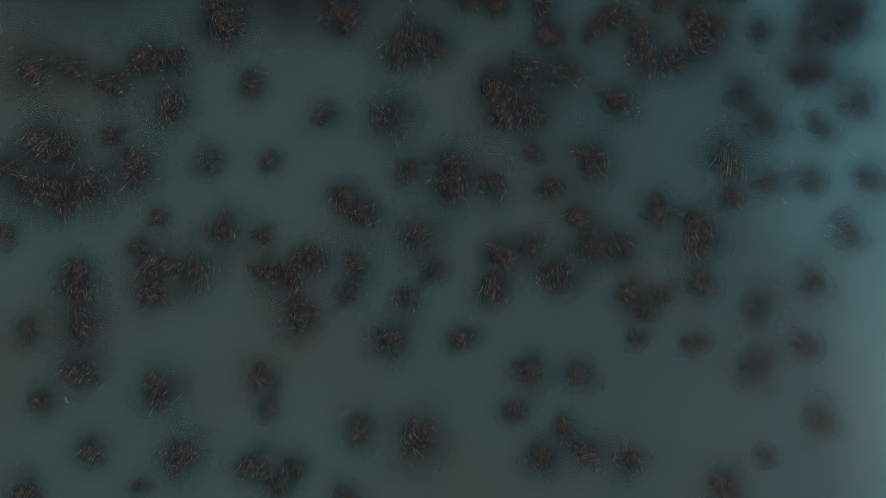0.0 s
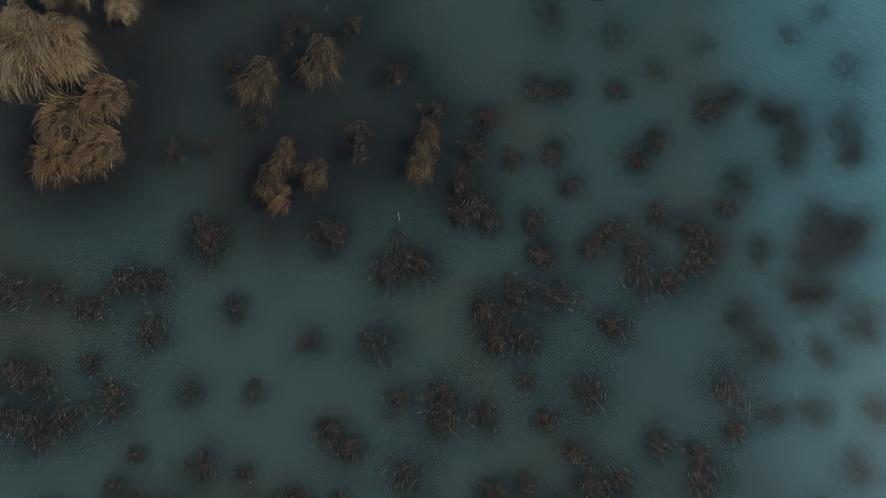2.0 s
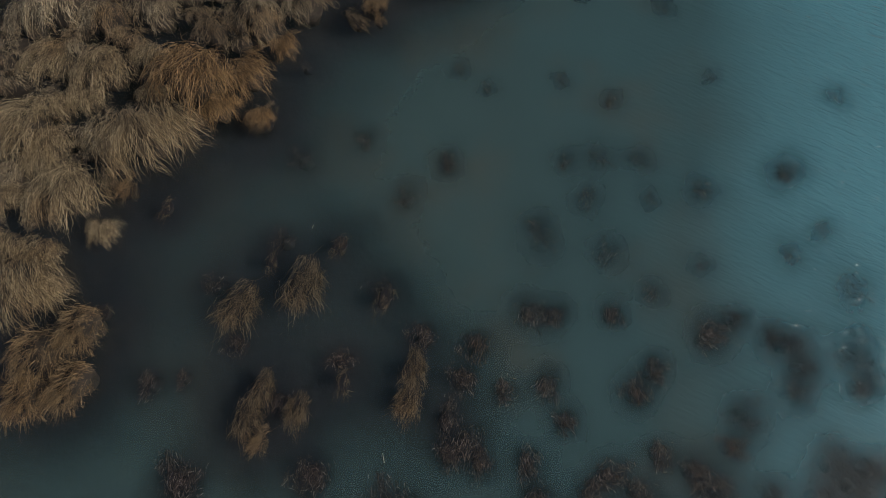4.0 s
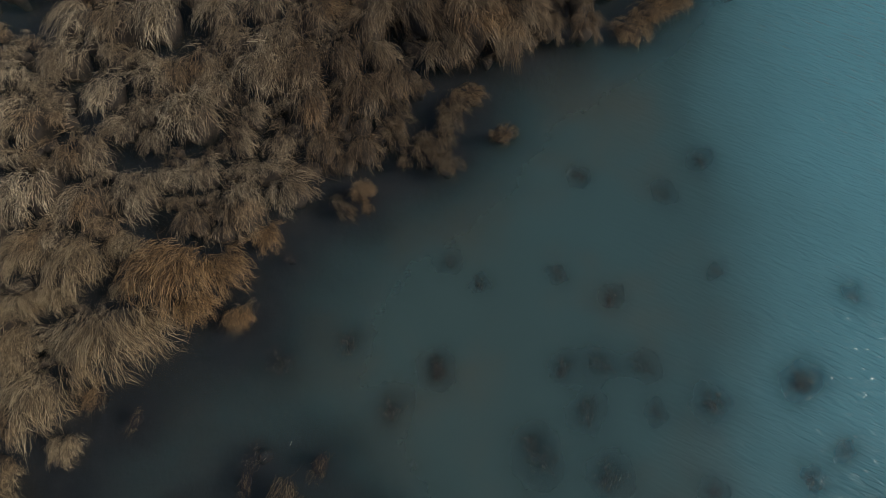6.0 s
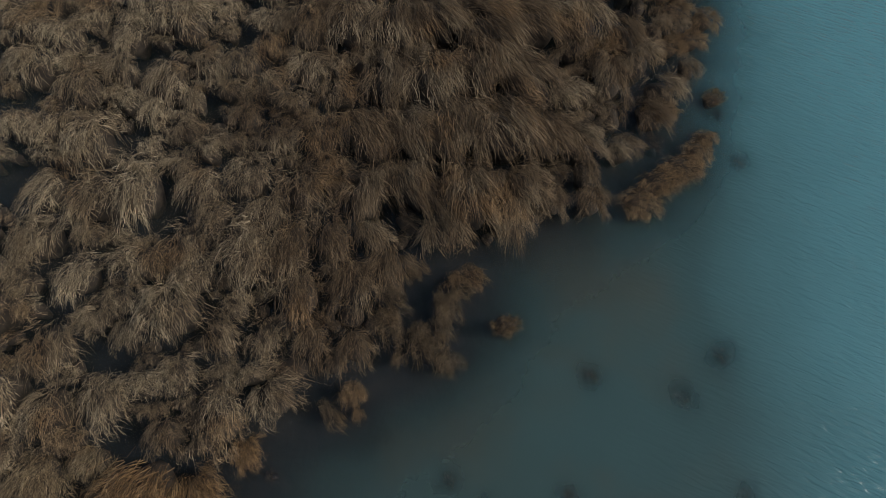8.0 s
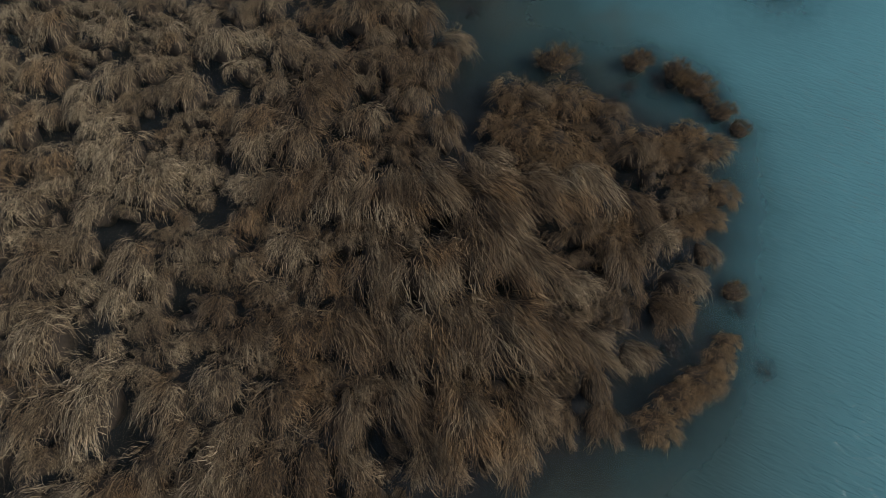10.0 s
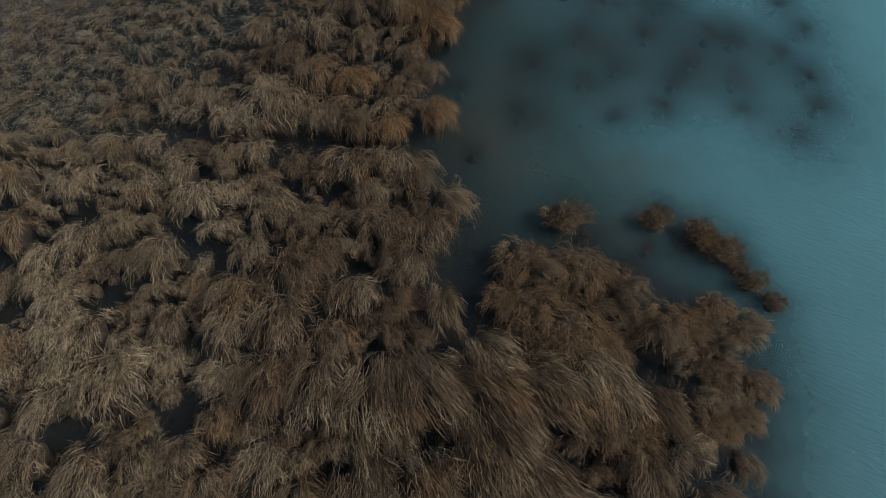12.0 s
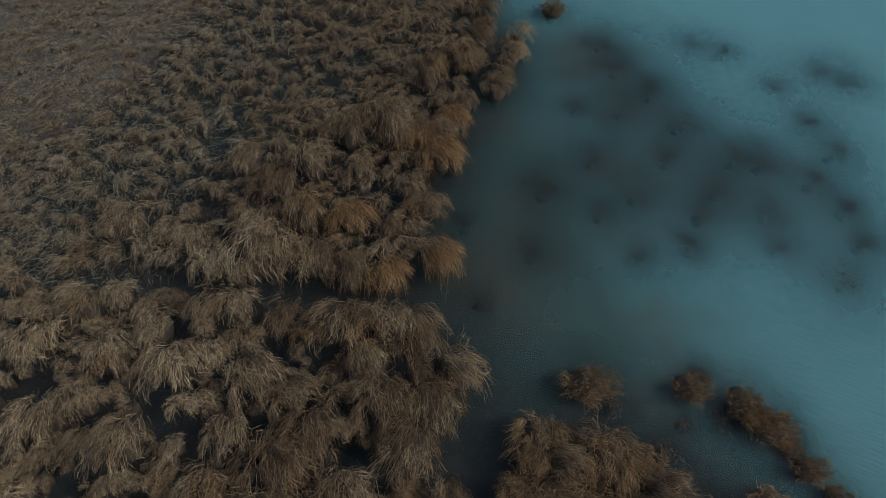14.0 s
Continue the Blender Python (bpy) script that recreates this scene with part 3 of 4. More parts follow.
NEAR_RIGHT = [
    (4.7, 2.87, 0.27), (4.7, 3.7, 0.42), (4.65, 4.21, 0.22), (3.92, 4.29, 0.31), (5.32, 4.64, 0.25), (5.27, 5.44, 0.4), (5.95, 6.17, 0.36), (7.13, 6.1, 0.28),
    (5.56, 6.8, 0.34), (6.1, 4.96, 0.31), (6.88, 5.05, 0.25), (8.05, 5.11, 0.28), (7.58, 4.06, 0.33), (6.89, 2.98, 0.33), (5.84, 2.49, 0.31), (5.78, 1.41, 0.35),
    (6.7, 1.83, 0.22), (4.59, 1.78, 0.22), (6.99, 0.41, 0.3), (5.91, -0.26, 0.16), (3.45, 1.78, 0.16)]
MID_RIGHT = [
    (3.05, 8.31, 0.38), (3.59, 8.01, 0.3), (3.57, 7.38, 0.38), (4.21, 7.36, 0.34), (4.77, 7.74, 0.38), (4.95, 8.17, 0.35), (4.59, 8.48, 0.27), (4, 8.72, 0.27),
    (2.61, 7.97, 0.27), (1.52, 8.46, 0.31), (1.69, 7.83, 0.22), (7.22, 8.69, 0.41), (7.61, 8.28, 0.41), (6.94, 8.04, 0.38), (7.97, 8.61, 0.33), (5.98, 8.11, 0.27),
    (6.71, 7.2, 0.36), (7.19, 7.32, 0.32), (7.87, 6.74, 0.37), (5.32, 8.94, 0.27), (5.63, 9.5, 0.33), (6.61, 9.99, 0.31), (6.63, 10.91, 0.36), (6.24, 11.01, 0.25),
    (6.82, 10.46, 0.25), (7.86, 10.73, 0.4), (7.85, 10.1, 0.25), (7.93, 12.03, 0.4)]
MID = [
    (5.12, 10.98, 0.37), (5.55, 11.35, 0.23), (3.55, 9.88, 0.32), (3.96, 10.24, 0.25), (3.95, 11.84, 0.23), (3.13, 11.38, 0.25), (1.85, 9.93, 0.29), (2.19, 9.26, 0.25),
    (1.06, 9.78, 0.25), (1.56, 11.32, 0.37), (2.02, 11.28, 0.21), (0.48, 10.62, 0.32), (0.36, 8.85, 0.42), (-0.02, 8.56, 0.28), (0.59, 8.43, 0.24), (-2.55, 8.08, 0.33),
    (-4.97, 7.93, 0.39), (3.09, 12.61, 0.33), (1.79, 12.81, 0.33), (1.61, 13.18, 0.22), (3, 14.67, 0.29), (3.8, 14.64, 0.25), (2.27, 14.58, 0.2), (2.69, 13.74, 0.27),
    (-1.06, 13.66, 0.27), (5.11, 14.02, 0.31)]
MID2 = [
    (4.01, 13.79, 0.19), (-3.39, 14.51, 0.32), (-2.06, 14.96, 0.27), (-0.24, 14.56, 0.22), (6.89, 14.55, 0.29), (6.8, 12.68, 0.28), (7.44, 13.27, 0.24), (4.97, 12.43, 0.21),
    (-0.05, 9.17, 0.31), (0.21, 9.97, 0.32), (-5.88, 9.62, 0.27), (-5.21, 9.76, 0.18), (-4.25, 10.44, 0.25), (-1.44, 11.75, 0.33), (-3.59, 12.67, 0.3), (-2.15, 10.23, 0.3),
    (-4.92, 11.68, 0.33), (-3.33, 9.38, 0.28), (-0.57, 10.76, 0.3)]
BAY = [
    (5.38, 19.26, 0.25), (4.5, 18.41, 0.22), (2.75, 18.8, 0.19), (0.56, 16.26, 0.17), (2.2, 16.5, 0.19), (3.26, 16.02, 0.21), (-0.07, 16.7, 0.17), (5.45, 16.67, 0.17),
    (8.15, 16.23, 0.21), (6.86, 14.44, 0.27), (-0.21, 14.36, 0.21), (-3.49, 16.66, 0.17)]
BY_ISLETS = [
    (2.95, 31.75, 0.25), (4.95, 32.5, 0.28), (5.2, 31.5, 0.3), (6.5, 31.3, 0.3), (3.9, 30.9, 0.3), (4.4, 31.4, 0.22), (6.2, 25.2, 0.22), (6.5, 23.9, 0.22),
    (4.6, 24.3, 0.25), (0.2, 34.3, 0.3), (-0.2, 36.6, 0.3)]
DROWNED = NEAR_LEFT + NEAR_LEFT2 + NEAR_MID + NEAR_MID2 + NEAR_RIGHT + MID_RIGHT + MID + MID2 + BAY + BY_ISLETS
NORTH_WATER = [
    (1.89, 37.64, 0.51), (4.37, 37.56, 0.42), (6.57, 37.77, 0.45), (7.29, 38.87, 0.37), (7.71, 37.02, 0.46), (9.19, 38.07, 0.42), (9, 34.92, 0.51), (5.46, 35.94, 0.31),
    (4.14, 35.59, 0.25), (3.32, 36.9, 0.26), (10.12, 39.09, 0.34), (9.15, 41.72, 0.27), (8, 43.29, 0.25), (4.52, 42.64, 0.53), (4.14, 43.88, 0.47), (7.02, 43.72, 0.29),
    (5.98, 40.18, 0.55), (8, 38.67, 0.4), (9.76, 37.13, 0.32), (10.69, 42.35, 0.34), (7.67, 35.88, 0.25), (9.81, 36.07, 0.36), (4.44, 40.76, 0.53), (3.12, 40.88, 0.3),
    (3.39, 38.86, 0.47), (5.42, 38.87, 0.47), (5.95, 36.92, 0.32), (1.48, 35.65, 0.37), (5.41, 41.61, 0.44), (9.68, 40.18, 0.32), (11.37, 41.84, 0.3)]
SUNKEN_SPOTS = DROWNED + NORTH_WATER
GAPS5 = [
    (-7.31, 15.85, 0.49), (-7.75, 19.06, 0.48), (-5.29, 16.7, 0.27), (-8.59, 19.81, 0.35), (-5.21, 19.88, 0.24), (-9.39, 17.13, 0.33), (-7.67, 13.75, 0.35), (-6.79, 18.93, 0.24),
    (-7.77, 12.29, 0.34), (-10.9, 21.22, 0.34)]
GAPS8 = [
    (-5.55, 26.76, 0.47), (-8.56, 26.83, 0.36), (-5.04, 25.44, 0.34), (-8.81, 21.19, 0.39), (-8.24, 20.16, 0.37), (-3.24, 27.25, 0.24), (-7.71, 19.19, 0.36), (-5.51, 23.41, 0.32),
    (-8.99, 19.4, 0.36), (-1.23, 25.57, 0.22), (4.53, 24.74, 0.45), (4.83, 28.15, 0.35), (0.35, 29.6, 0.3), (0.3, 30.6, 0.35), (3.75, 23.4, 0.25)]
GAPS10 = [
    (-2.79, 25.83, 0.2), (0.42, 27.16, 0.18), (-1.51, 30.5, 0.41), (-5.86, 26.94, 0.56), (-4.98, 26.53, 0.37), (-7.99, 30.03, 0.38), (-6.18, 24.88, 0.4), (-6.11, 24.08, 0.32),
    (-4.61, 28.34, 0.28), (-5.42, 22.66, 0.6), (-7.88, 26.67, 0.32), (-10.02, 31.86, 0.34), (-1.44, 24.76, 0.27), (-2.85, 22.42, 0.25), (-5.82, 28.8, 0.34), (4.74, 26.63, 0.3),
    (4.14, 30.07, 0.42), (-2.3, 30.39, 0.29), (-6.61, 22.73, 0.35), (-5.96, 31.06, 0.39), (-7.04, 30.76, 0.33), (-8.95, 26.43, 0.29)]
CHANNEL = [
    (-9.09, 34.55, 0.56), (-8.2, 34.72, 0.53), (-7.3, 34.87, 0.47), (-6.94, 36.84, 0.46), (-5.87, 34.74, 0.28), (-4.56, 34.26, 0.27), (-3.8, 34.24, 0.27), (-3.05, 34.28, 0.3),
    (-2.36, 34.07, 0.33), (-1.72, 34.54, 0.39), (-2.42, 37.66, 0.36), (-1.2, 34.74, 0.27), (-0.06, 34.1, 0.3)]
GAP_SPOTS = GAPS5 + GAPS8 + GAPS10 + CHANNEL


# ---- water ----
X0, X1, Y0, Y1, CELL = -18.0, 18.0, -6.0, 52.0, 0.2


def silt_plan():
    """How much silt hangs in the water: little round plants, in the gaps and within the beds, most over open ground."""
    gx, gy = np.meshgrid(np.arange(X0, X1 + CELL / 2, CELL), np.arange(Y0, Y1 + CELL / 2, CELL))
    wx, wy = gx + 0.10 * wave(gx, gy, 5.0, 41), gy + 0.10 * wave(gx, gy, 5.0, 42)
    clear = np.ones_like(gx)
    for spots, reach, much in (([s for s in DROWNED if s[1] < 11.5], 1.35, 0.82), ([s for s in DROWNED if s[1] >= 11.5], 1.4, 0.54), (NORTH_WATER, 1.9, 0.46), (NORTH_WATER, 4.0, 0.27), (ISLET_SPOTS, 3.6, 0.74), (ROUND_SPOTS, 1.9, 0.52), ([s for s in SHORE_SPOTS if s[1] < 21], 3.2, 0.40), ([s for s in SHORE_SPOTS if s[1] >= 21], 2.3, 0.31), (GAP_SPOTS, 2.0, 0.35)):
        for x, y, radius in spots:
            s = radius * reach
            i0, i1 = int((x - X0 - 3 * s) / CELL), int((x - X0 + 3 * s) / CELL) + 2
            j0, j1 = int((y - Y0 - 3 * s) / CELL), int((y - Y0 + 3 * s) / CELL) + 2
            w = (slice(max(j0, 0), max(j1, 0)), slice(max(i0, 0), max(i1, 0)))
            clear[w] *= 1 - much * np.exp(-((wx[w] - x) ** 2 + (wy[w] - y) ** 2) / (s * s))
    grown = np.zeros_like(gx)
    for poly in (BED_SOUTH, BED_NORTH):
        within = np.zeros(gx.shape, bool)
        for (ax, ay), (bx, by) in zip(poly, poly[1:] + poly[:1]):
            within ^= ((ay > gy) != (by > gy)) & (gx < (bx - ax) * (gy - ay) / (by - ay + 1e-9) + ax)
        grown += within
    soft = np.exp(-(np.arange(-14, 15) * CELL / 1.1) ** 2)
    soft /= soft.sum()
    for axis in (0, 1):
        grown = np.apply_along_axis(lambda line: np.convolve(line, soft, "same"), axis, grown)
    clear *= 1 - 0.80 * np.clip(grown * 1.15, 0, 1)
    return np.clip(clear, 0.04, 1.0)


cloud = silt_plan()
water = sheet("water", X0, X1, Y0, Y1, 2.0, lambda x, y: 0 * x, water_mat)
tagged(water, "shallow murky teal marsh water with wind ripples", "water", kind="structure")
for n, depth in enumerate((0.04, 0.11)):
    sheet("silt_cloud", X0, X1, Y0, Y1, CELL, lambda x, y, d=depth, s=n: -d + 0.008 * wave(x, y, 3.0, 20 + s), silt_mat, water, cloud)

# ---- planting ----
rng = random.Random(7)


def fall(x, y):
    """Heading in which the leaves lie: turning from south-west in the west to south-east by the open water."""
    u = max(0.0, min(1.0, (x + 9.0) / 14.0))
    return radians(-6 + 50 * u + 10 * math.sin(x * 0.9 + y * 0.6))


def spot(x, y, radius, heading, unit=0.45, tall=1.0, z=0.0, wide=1.0):
    k = radius / unit
    return Matrix.LocRotScale((x, y, z), Euler((0, 0, heading)), (k * wide, k / wide, k * tall))


def kinds(name, count, leaf_args, mound_args, *rest):
    return [tussock_kind(name, sedge_leaves(seed=100 + 17 * i, **leaf_args), mound(seed=50 + i, **mound_args), *rest) for i in range(count)]


BED = "tussocks of the sedge bed"
WATER = "tussocks in the water"
DRAPED = kinds("sedge_tussock", 8, dict(count=930, locks=40, length=0.51, crown=(0.29, 0.23), back=0.13, spread=0.55, droop=0.40, loose=0.03),
               dict(radius=0.26, height=0.28), sedge_mat, thatch_mat, "straw-brown sedge tussock with drooping combed leaves", BED)
LONG = kinds("sedge_tussock", 5, dict(count=1550, locks=60, length=0.56, crown=(0.35, 0.25), back=0.13, lean=0.9, spread=0.5, droop=0.42, width=0.0035, wild=0.016, girth=0.06, tight=0.35, turning=0.22, loose=0.03, reach=0.45),
             dict(radius=0.28, height=0.31), yellow_mat, thatch_mat, "pale straw sedge tussock with long combed leaves", BED)
LODGED = kinds("sedge_tussock", 6, dict(count=1020, locks=34, length=0.58, crown=(0.28, 0.22), lean=1.0, spread=0.40, lift=0.5, droop=0.38, height=0.46, wild=0.02, girth=0.05, tight=0.3, turning=0.32, loose=0.02, reach=0.42),
               dict(radius=0.26, height=0.32), sedge_mat, thatch_mat, "brown lodged sedge tussock with long swept leaves", BED)
SHAGGY = kinds("sedge_tussock", 5, dict(count=1300, locks=90, length=0.34, crown=(0.37, 0.36), back=0.05, lean=0.7, spread=0.55, lift=0.45, droop=0.3, girth=0.04, tight=0.3, turning=0.5, reach=0.6),
               dict(radius=0.29, height=0.30), brown_mat, thatch_mat, "brown shaggy rounded sedge tussock with short leaves", BED)
RUSTY = kinds("sedge_tussock", 3, dict(count=1250, locks=44, length=0.58, crown=(0.30, 0.20), lean=0.9, spread=0.5, wild=0.025, girth=0.06, tight=0.4, turning=0.25, reach=0.42),
              dict(radius=0.26, height=0.29), rusty_mat, thatch_mat, "orange-brown sedge tussock with long combed leaves", BED)
ROUND = kinds("sedge_tussock", 4, dict(count=1500, locks=140, length=0.21, crown=(0.41, 0.39), back=0.04, swell=0.44, height=0.22, lean=0.5, spread=0.5, lift=0.4, droop=0.25, wild=0.04, girth=0.035, tight=0.2, turning=0.8, reach=0.8, loose=0.03, width=0.0046),
              dict(radius=0.36, height=0.15), brown_mat, thatch_mat, "rusty brown round sedge tussock standing in open water", WATER)
WISPY = kinds("sedge_tussock", 5, dict(count=680, locks=24, length=0.43, crown=(0.28, 0.30), back=0.18, swell=0.3, height=0.08, lean=0.9, spread=0.12, lift=0.5, droop=0.3, wild=0.045, girth=0.055, tight=0.15, turning=0.5, loose=0.05, floor=0.012, reach=0.5, width=0.0048),
              dict(radius=0.26, height=-0.03), soaked_mat, rot_mat, "loose straw sedge tuft rising from dark water", WATER)
THIN = kinds("sedge_tussock", 4, dict(count=130, locks=16, length=0.38, crown=(0.34, 0.34), back=0.1, swell=0.3, height=0.03, lean=0.8, spread=0.2, lift=0.5, droop=0.35, wild=0.05, girth=0.05, parts=3, loose=0.15, floor=0.01, reach=0.6, width=0.006),
             dict(radius=0.26, height=-0.02), soaked_mat, rot_mat, "sparse half-drowned straw sedge tuft in dark water", WATER)
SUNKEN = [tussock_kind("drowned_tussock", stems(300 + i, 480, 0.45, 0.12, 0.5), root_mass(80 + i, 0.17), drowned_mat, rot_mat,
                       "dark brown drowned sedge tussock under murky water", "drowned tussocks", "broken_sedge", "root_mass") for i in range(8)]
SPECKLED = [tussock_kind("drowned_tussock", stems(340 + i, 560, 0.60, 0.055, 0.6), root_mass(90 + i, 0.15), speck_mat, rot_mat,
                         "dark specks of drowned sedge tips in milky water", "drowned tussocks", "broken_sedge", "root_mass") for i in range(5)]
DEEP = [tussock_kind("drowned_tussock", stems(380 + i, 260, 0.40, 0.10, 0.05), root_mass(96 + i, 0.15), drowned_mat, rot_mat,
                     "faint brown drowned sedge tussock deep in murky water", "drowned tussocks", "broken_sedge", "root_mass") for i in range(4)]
for kind in DRAPED + LONG + LODGED + SHAGGY + RUSTY + ROUND + WISPY + THIN + SUNKEN + SPECKLED + DEEP:
    kind.location = (0, 0, -60)

planted = []


def plant(choice, x, y, radius, heading, **how):
    ob = copy_thing(choice[rng.randrange(len(choice))], spot(x, y, radius, heading, **how))
    planted.append((x, y, radius))
    return ob


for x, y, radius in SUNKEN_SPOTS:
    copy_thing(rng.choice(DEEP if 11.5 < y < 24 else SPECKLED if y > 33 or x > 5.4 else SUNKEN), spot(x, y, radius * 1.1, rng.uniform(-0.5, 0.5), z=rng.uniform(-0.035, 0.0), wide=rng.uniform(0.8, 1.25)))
for x, y, radius in ISLET_SPOTS:
    plant(SHAGGY if x < -6.8 and radius > 0.35 else THIN if radius < 0.26 else WISPY, x, y, radius * 1.2, radians(rng.uniform(-25, 5)), wide=rng.uniform(0.72, 0.9))
for x, y, radius in ROUND_SPOTS:
    shaggy = x > 3.5 and y < 25
    plant(SHAGGY if shaggy else ROUND, x, y, radius * (1.15 if shaggy else 1.05), rng.uniform(-0.3, 0.5), tall=0.55 if shaggy else 1.0, wide=rng.uniform(0.85, 1.15))
for x, y, radius, heading in BED_SPOTS:
    swept = -2.4 + 0.5 * math.sin(y) < x < 4.6 and 20.5 < y < 29.6
    rusty = math.hypot(x + 4.8, y - 16.4) < 1.3 or y > 34.0 and x > -3.4 and rng.random() < 0.5
    shaggy = (x, y, radius, heading) in POINT_BED
    plant(RUSTY if rusty else SHAGGY if shaggy else LODGED if swept else LONG if y < 17.3 else DRAPED, x + rng.uniform(-0.12, 0.12), y + rng.uniform(-0.2, 0.2), radius * rng.uniform(0.86, 1.12) * (0.98 if swept else 0.82 if shaggy else 0.97), radians(heading + rng.uniform(-18, 18)),
          tall=rng.uniform(0.65, 0.9) * (0.8 if shaggy else 1.0), wide=rng.uniform(0.9, 1.1) if shaggy or y < 17.3 else rng.uniform(0.72, 0.98))
for x, y, radius in MID_SHORE + FAR_SHORE:
    plant(WISPY if y < 21 else DRAPED, x, y, radius * (1.35 if y < 21 else 1.1), fall(x, y) + rng.uniform(-0.3, 0.3), tall=rng.uniform(0.9, 1.15), wide=rng.uniform(0.75, 1.1))

# the inner bed, planted at random between the tussocks of the plan
stuff = {}


def fill(poly, x0, x1, y0, y1, spacing, kept, chooser):
    gaps = GAP_SPOTS
    tries = int((x1 - x0) * (y1 - y0) / spacing ** 2 * 12)
    for _ in range(tries):
        x, y = rng.uniform(x0, x1), rng.uniform(y0, y1)
        size = rng.uniform(0.55, 1.2)
        if x < -10.4 - 0.26 * max(0.0, y - 14.0) or not inside(x, y, poly) or inset(x, y, poly) < 0.12:
            continue
        if any((x - a) ** 2 + (y - b) ** 2 < (spacing * 0.36 * size + 0.66 * c) ** 2 for a, b, c in planted):
            continue
        if any((x - a) ** 2 + (y - b) ** 2 < (c * 0.62 + 0.16) ** 2 for a, b, c in gaps):
            continue
        planted.append((x, y, spacing * 0.58 * size))
        if rng.random() > kept:
            continue
        chooser(x, y, spacing * (0.60 if x < -3.5 else 0.72) * size)


def join(name, source, m):
    """Adds a tussock to a joined mass: its leaves to one mesh, its cushion to another."""
    for child, key in zip(source.children, (name, name + "_thatch")):
        verts, faces, base = stuff.setdefault(key, ([], [], 0))
        me = child.data
        co = np.empty(len(me.vertices) * 3)
        me.vertices.foreach_get("co", co)
        verts.append(co.reshape(-1, 3) @ np.array(m.to_3x3()).T + np.array(m.translation))
        faces.extend([tuple(i + base for i in p.vertices) for p in me.polygons])
        stuff[key] = (verts, faces, base + len(me.vertices))


made = [0]


def sedge(x, y, radius):
    choice = LODGED if -2.5 + 0.6 * math.sin(y) < x < 3.2 and y < 30 and rng.random() < 0.85 else DRAPED
    m = spot(x, y, radius, fall(x, y) + rng.uniform(-0.45, 0.45), tall=rng.uniform(0.8, 1.2), wide=rng.uniform(0.75, 1.4))
    source = choice[rng.randrange(len(choice))]
    if made[0] < 180 and x > -9.5:
        made[0] += 1
        copy_thing(source, m)
    else:
        join("sedge_bed", source, m)


fill(BED_SOUTH, -17, 6.5, 10.2, 34.5, 0.86, 0.8, sedge)

LOW = kinds("sedge_tussock", 5, dict(count=260, locks=16, length=0.48, height=0.24, width=0.0055, wild=0.04),
            dict(radius=0.26, height=0.14), sedge_mat, thatch_mat, "low straw sedge tuft between taller tussocks", BED)
fill(BED_SOUTH, -17, 6.5, 10.2, 34.5, 0.46, 0.85,
     lambda x, y, r: join("sedge_bed", LOW[rng.randrange(5)], spot(x, y, r * 1.25, fall(x, y) + rng.uniform(-0.7, 0.7), tall=rng.uniform(0.7, 1.3), wide=rng.uniform(0.7, 1.4))))

SMALL = kinds("sedge_tussock", 6, dict(count=330, locks=20, length=0.55, height=0.34, width=0.0075, wild=0.045),
              dict(radius=0.22, height=0.20), meadow_mat, thatch_mat, "short brown meadow sedge", BED)
fill(BED_NORTH, -20, 2, 34.8, 50, 0.74, 1.0,
     lambda x, y, r: join("meadow", SMALL[rng.randrange(5)], spot(x, y, r, fall(x, y) + rng.uniform(-0.6, 0.6), tall=rng.uniform(0.6, 1.0) * (0.45 + 0.55 * max(0.0, min(1.0, (x + 12.5) / 6.0))), wide=rng.uniform(0.75, 1.35), z=max(0.0, float(bed_height(x, y))))))


def turf(seed, count, x0, x1, y0, y1):
    """Short flattened grass between the meadow's tufts: lone leaves that lie over the damp soil."""
    r = np.random.RandomState(seed)
    x, y = r.uniform(x0, x1, count), r.uniform(y0, y1, count)
    keep = x < -1.6 - 6.0 * np.clip((36.2 - y) / 1.4, 0, 1) + 0.5 * wave(x, y, 1.4, 61)
    keep &= r.rand(count) < np.clip(1.0 - (x + 11.0) / 6.0, 0.3, 1.0)
    x, y = x[keep], y[keep]
    n = len(x)
    high = np.clip((x + 13.0) / 6.0, 0.25, 1.0)
    head = -1.57 + 0.9 * wave(x, y, 0.9, 62) + r.normal(0, 0.6, n)
    size = 0.16 + 0.22 * r.rand(n)
    lump = 0.10 * np.clip(wave(x, y, 3.2, 63), -0.5, 1.5)
    base = np.maximum(bed_height(x, y), 0.0) + (0.06 + np.maximum(lump, 0) + 0.10 * r.rand(n)) * high
    p = np.stack([x, y, base - 0.03], -1)
    mid = p + np.stack([np.cos(head) * size * 0.5, np.sin(head) * size * 0.5, 0.05 + 0.06 * r.rand(n)], -1)
    head = head + r.normal(0, 0.4, n)
    tip = mid + np.stack([np.cos(head) * size * 0.5, np.sin(head) * size * 0.5, -0.05 - 0.03 * r.rand(n)], -1)
    return ribbons([p, mid, tip], 0.008 * (0.6 + 0.8 * r.rand(n)), r)


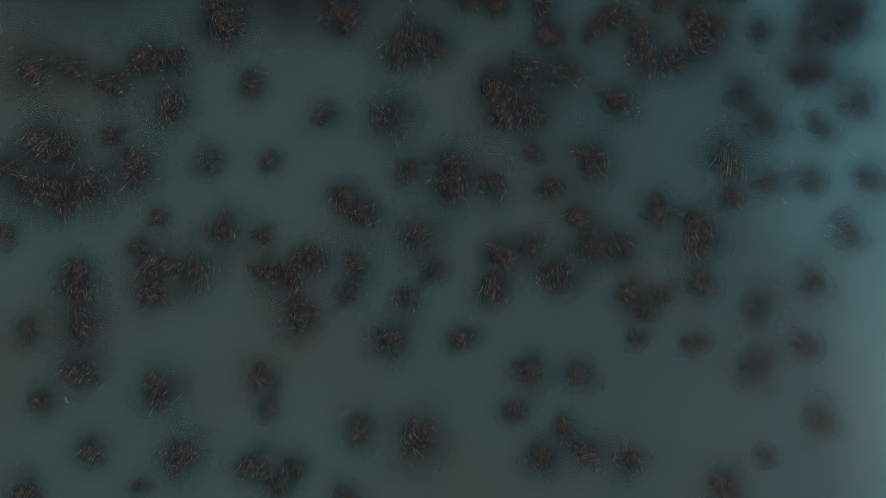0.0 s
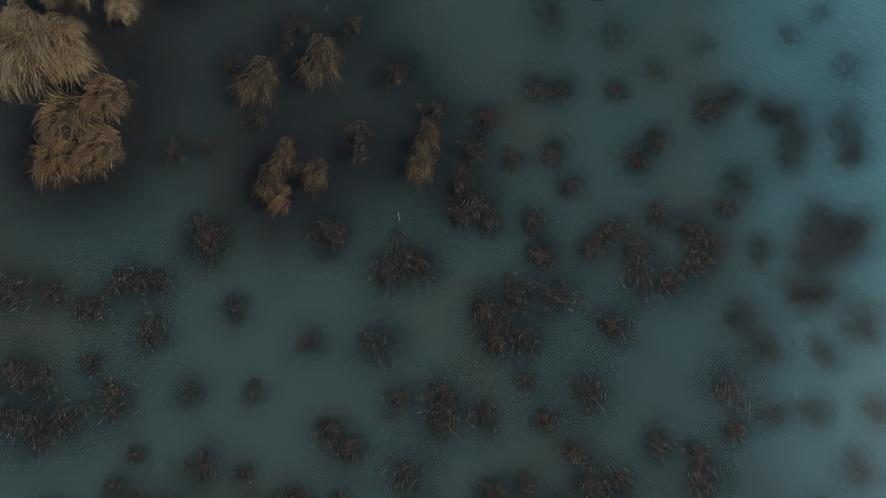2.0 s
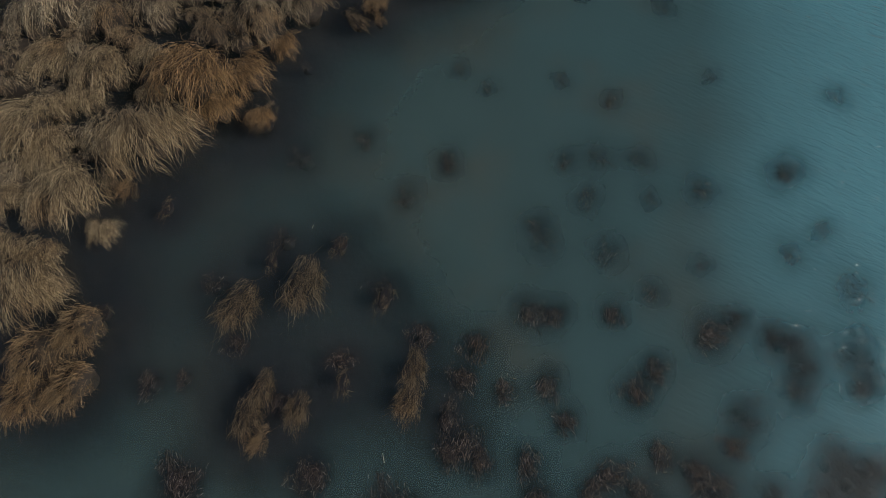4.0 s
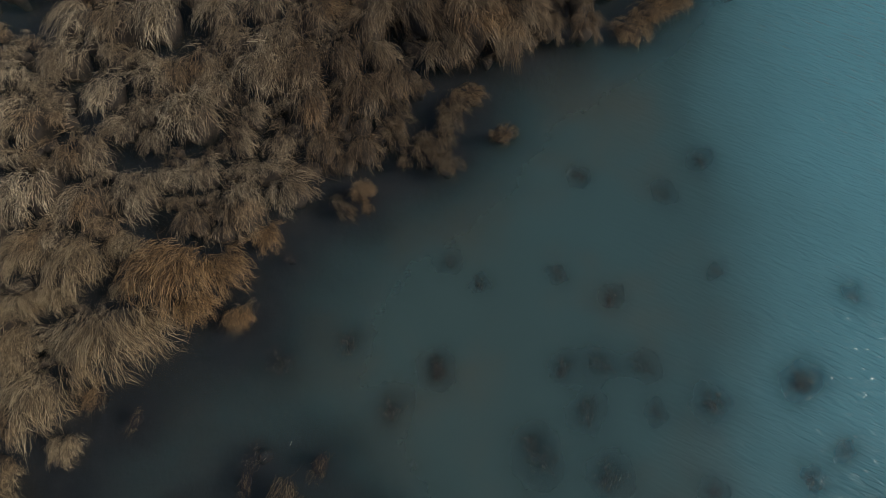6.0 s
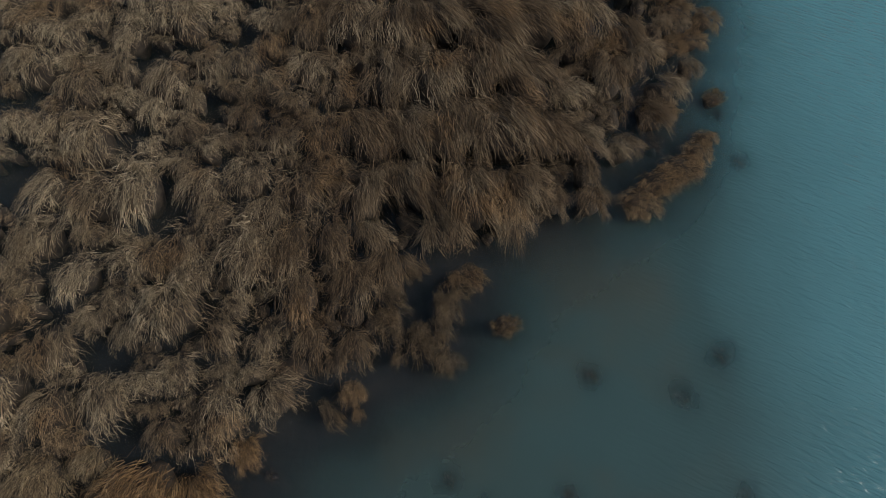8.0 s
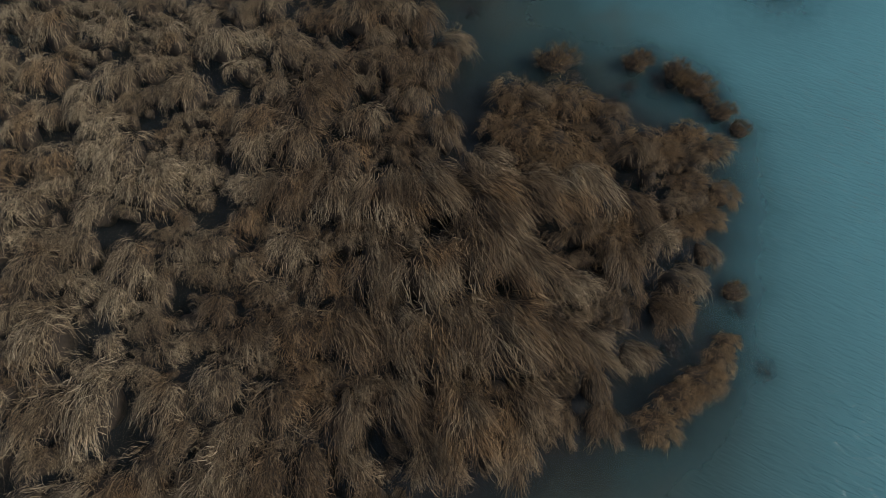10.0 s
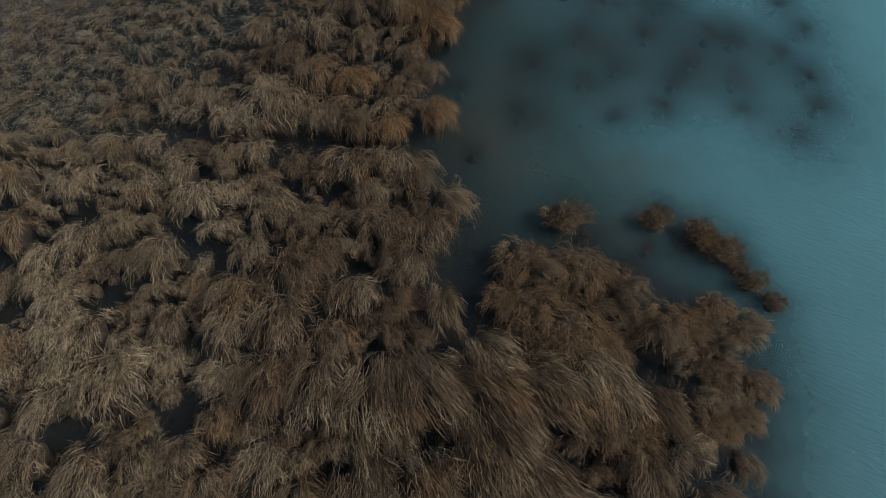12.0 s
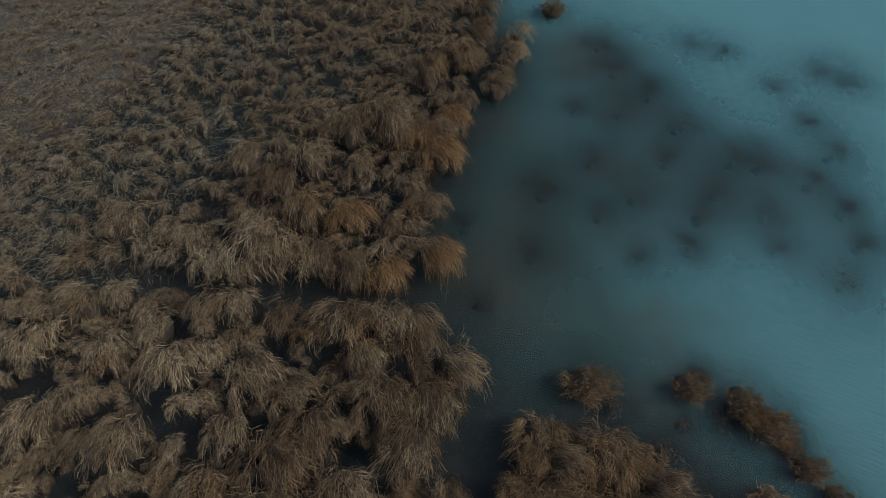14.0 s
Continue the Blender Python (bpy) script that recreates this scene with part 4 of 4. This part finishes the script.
tagged(mesh_object("turf", *turf(77, 75000, -21, 0, 34.6, 51), meadow_mat), "short flattened grey and brown grass on damp soil", "grass", kind="stuff")
for name, leaf_mat, label in (("sedge_bed", sedge_mat, "dense brown dry sedge growing in shallow water"), ("meadow", meadow_mat, "short brown and grey dry marsh meadow")):
    ob = mesh_object(name, np.concatenate(stuff[name][0]), stuff[name][1], leaf_mat)
    tagged(ob, label, "sedge", kind="stuff")
    tagged(mesh_object("thatch", np.concatenate(stuff[name + "_thatch"][0]), stuff[name + "_thatch"][1], thatch_mat, ob, True), kind="stuff")
for kind in DRAPED + LONG + LODGED + SHAGGY + RUSTY + ROUND + WISPY + THIN + SUNKEN + SPECKLED + DEEP + SMALL + LOW:
    for ob in (*kind.children, kind):
        bpy.data.objects.remove(ob)


# ---- small loose things ----
def stone(x, y, radius):
    bm = bmesh.new()
    bmesh.ops.create_icosphere(bm, subdivisions=2, radius=radius)
    for v in bm.verts:
        v.co *= 1 + 0.18 * noise.noise(v.co * 9 + Vector((x, y, 0)))
        v.co.z *= 0.6
    me = bpy.data.meshes.new("stone")
    bm.to_mesh(me)
    me.materials.append(stone_mat)
    me.shade_smooth()
    ob = new("stone", me)
    ob.location = (x, y, -0.09 - radius * 0.6)
    return tagged(ob, "pale rounded stone just under murky water", "stone", "stones in the water")


def stick(x, y, length, turn):
    bm = bmesh.new()
    bmesh.ops.create_cone(bm, cap_ends=True, segments=6, radius1=0.006, radius2=0.004, depth=length, matrix=Matrix.Rotation(radians(84), 4, "Y"))
    for v in bm.verts:
        v.co.y += 0.012 * math.sin(v.co.x * 20)
    me = bpy.data.meshes.new("reed_stem")
    bm.to_mesh(me)
    me.materials.append(straw_mat)
    ob = new("reed_stem", me)
    ob.matrix_basis = pose(x, y, 0.004, 0, 0, turn)
    return tagged(ob, "pale broken reed stem floating on dark water", "reed stem", "floating reed stems")


def litter(seed, count):
    """Pale scraps of broken shell and leaf strewn over the damp soil of the meadow."""
    r = np.random.RandomState(seed)
    x, y = r.normal(-15.0, 1.3, count), r.normal(43.5, 2.6, count)
    z = np.maximum(bed_height(x, y), 0.0) + 0.09
    turn, size = r.rand(count) * 6.283, 0.02 + 0.035 * r.rand(count)
    v = np.stack([np.stack([x + np.cos(turn + a) * size * k, y + np.sin(turn + a) * size * k, z + h], -1) for a, k, h in ((0, 1, 0), (1.4, 0.6, 0.012), (3.2, 0.9, 0), (4.6, 0.7, 0.008))], 1)
    return v.reshape(-1, 3), (np.arange(count)[:, None] * 4 + [0, 1, 2, 3]).tolist()


stone_mat = earth("pale_stone", (0.42, 0.36, 0.32), (0.58, 0.52, 0.47), 6.0)
straw_mat = earth("bleached_reed", (0.45, 0.38, 0.28), (0.62, 0.55, 0.44), 20.0)
tagged(mesh_object("litter", *litter(31, 130), stone_mat), "pale scraps of shell and leaf on damp meadow soil", "litter", kind="stuff")
stone(7.50, 23.87, 0.17)
stone(8.90, 28.10, 0.15)
for x, y, length, turn in ((-1.20, 8.47, 0.17, 95), (-7.29, 0.13, 0.13, 110), (6.52, 5.36, 0.12, 80), (6.35, 4.57, 0.14, 130), (7.72, 5.60, 0.22, 140), (-2.96, 12.93, 0.08, 60)):
    stick(x, y, length, turn)
bleached = tussock_kind("sedge_tussock", sedge_leaves(900, 420, 60, 0.24, crown=(0.34, 0.32), back=0.0, swell=0.36, height=0.18, lean=0.3, lift=0.8, width=0.008, wild=0.06, parts=3), mound(901, 0.34, 0.16), straw_mat, thatch_mat,
                        "bleached whitish grass tuft in the brown meadow", "tussocks of the sedge bed")
bleached.matrix_basis = spot(-11.47, 38.22, 0.34, 0.2, z=0.12)
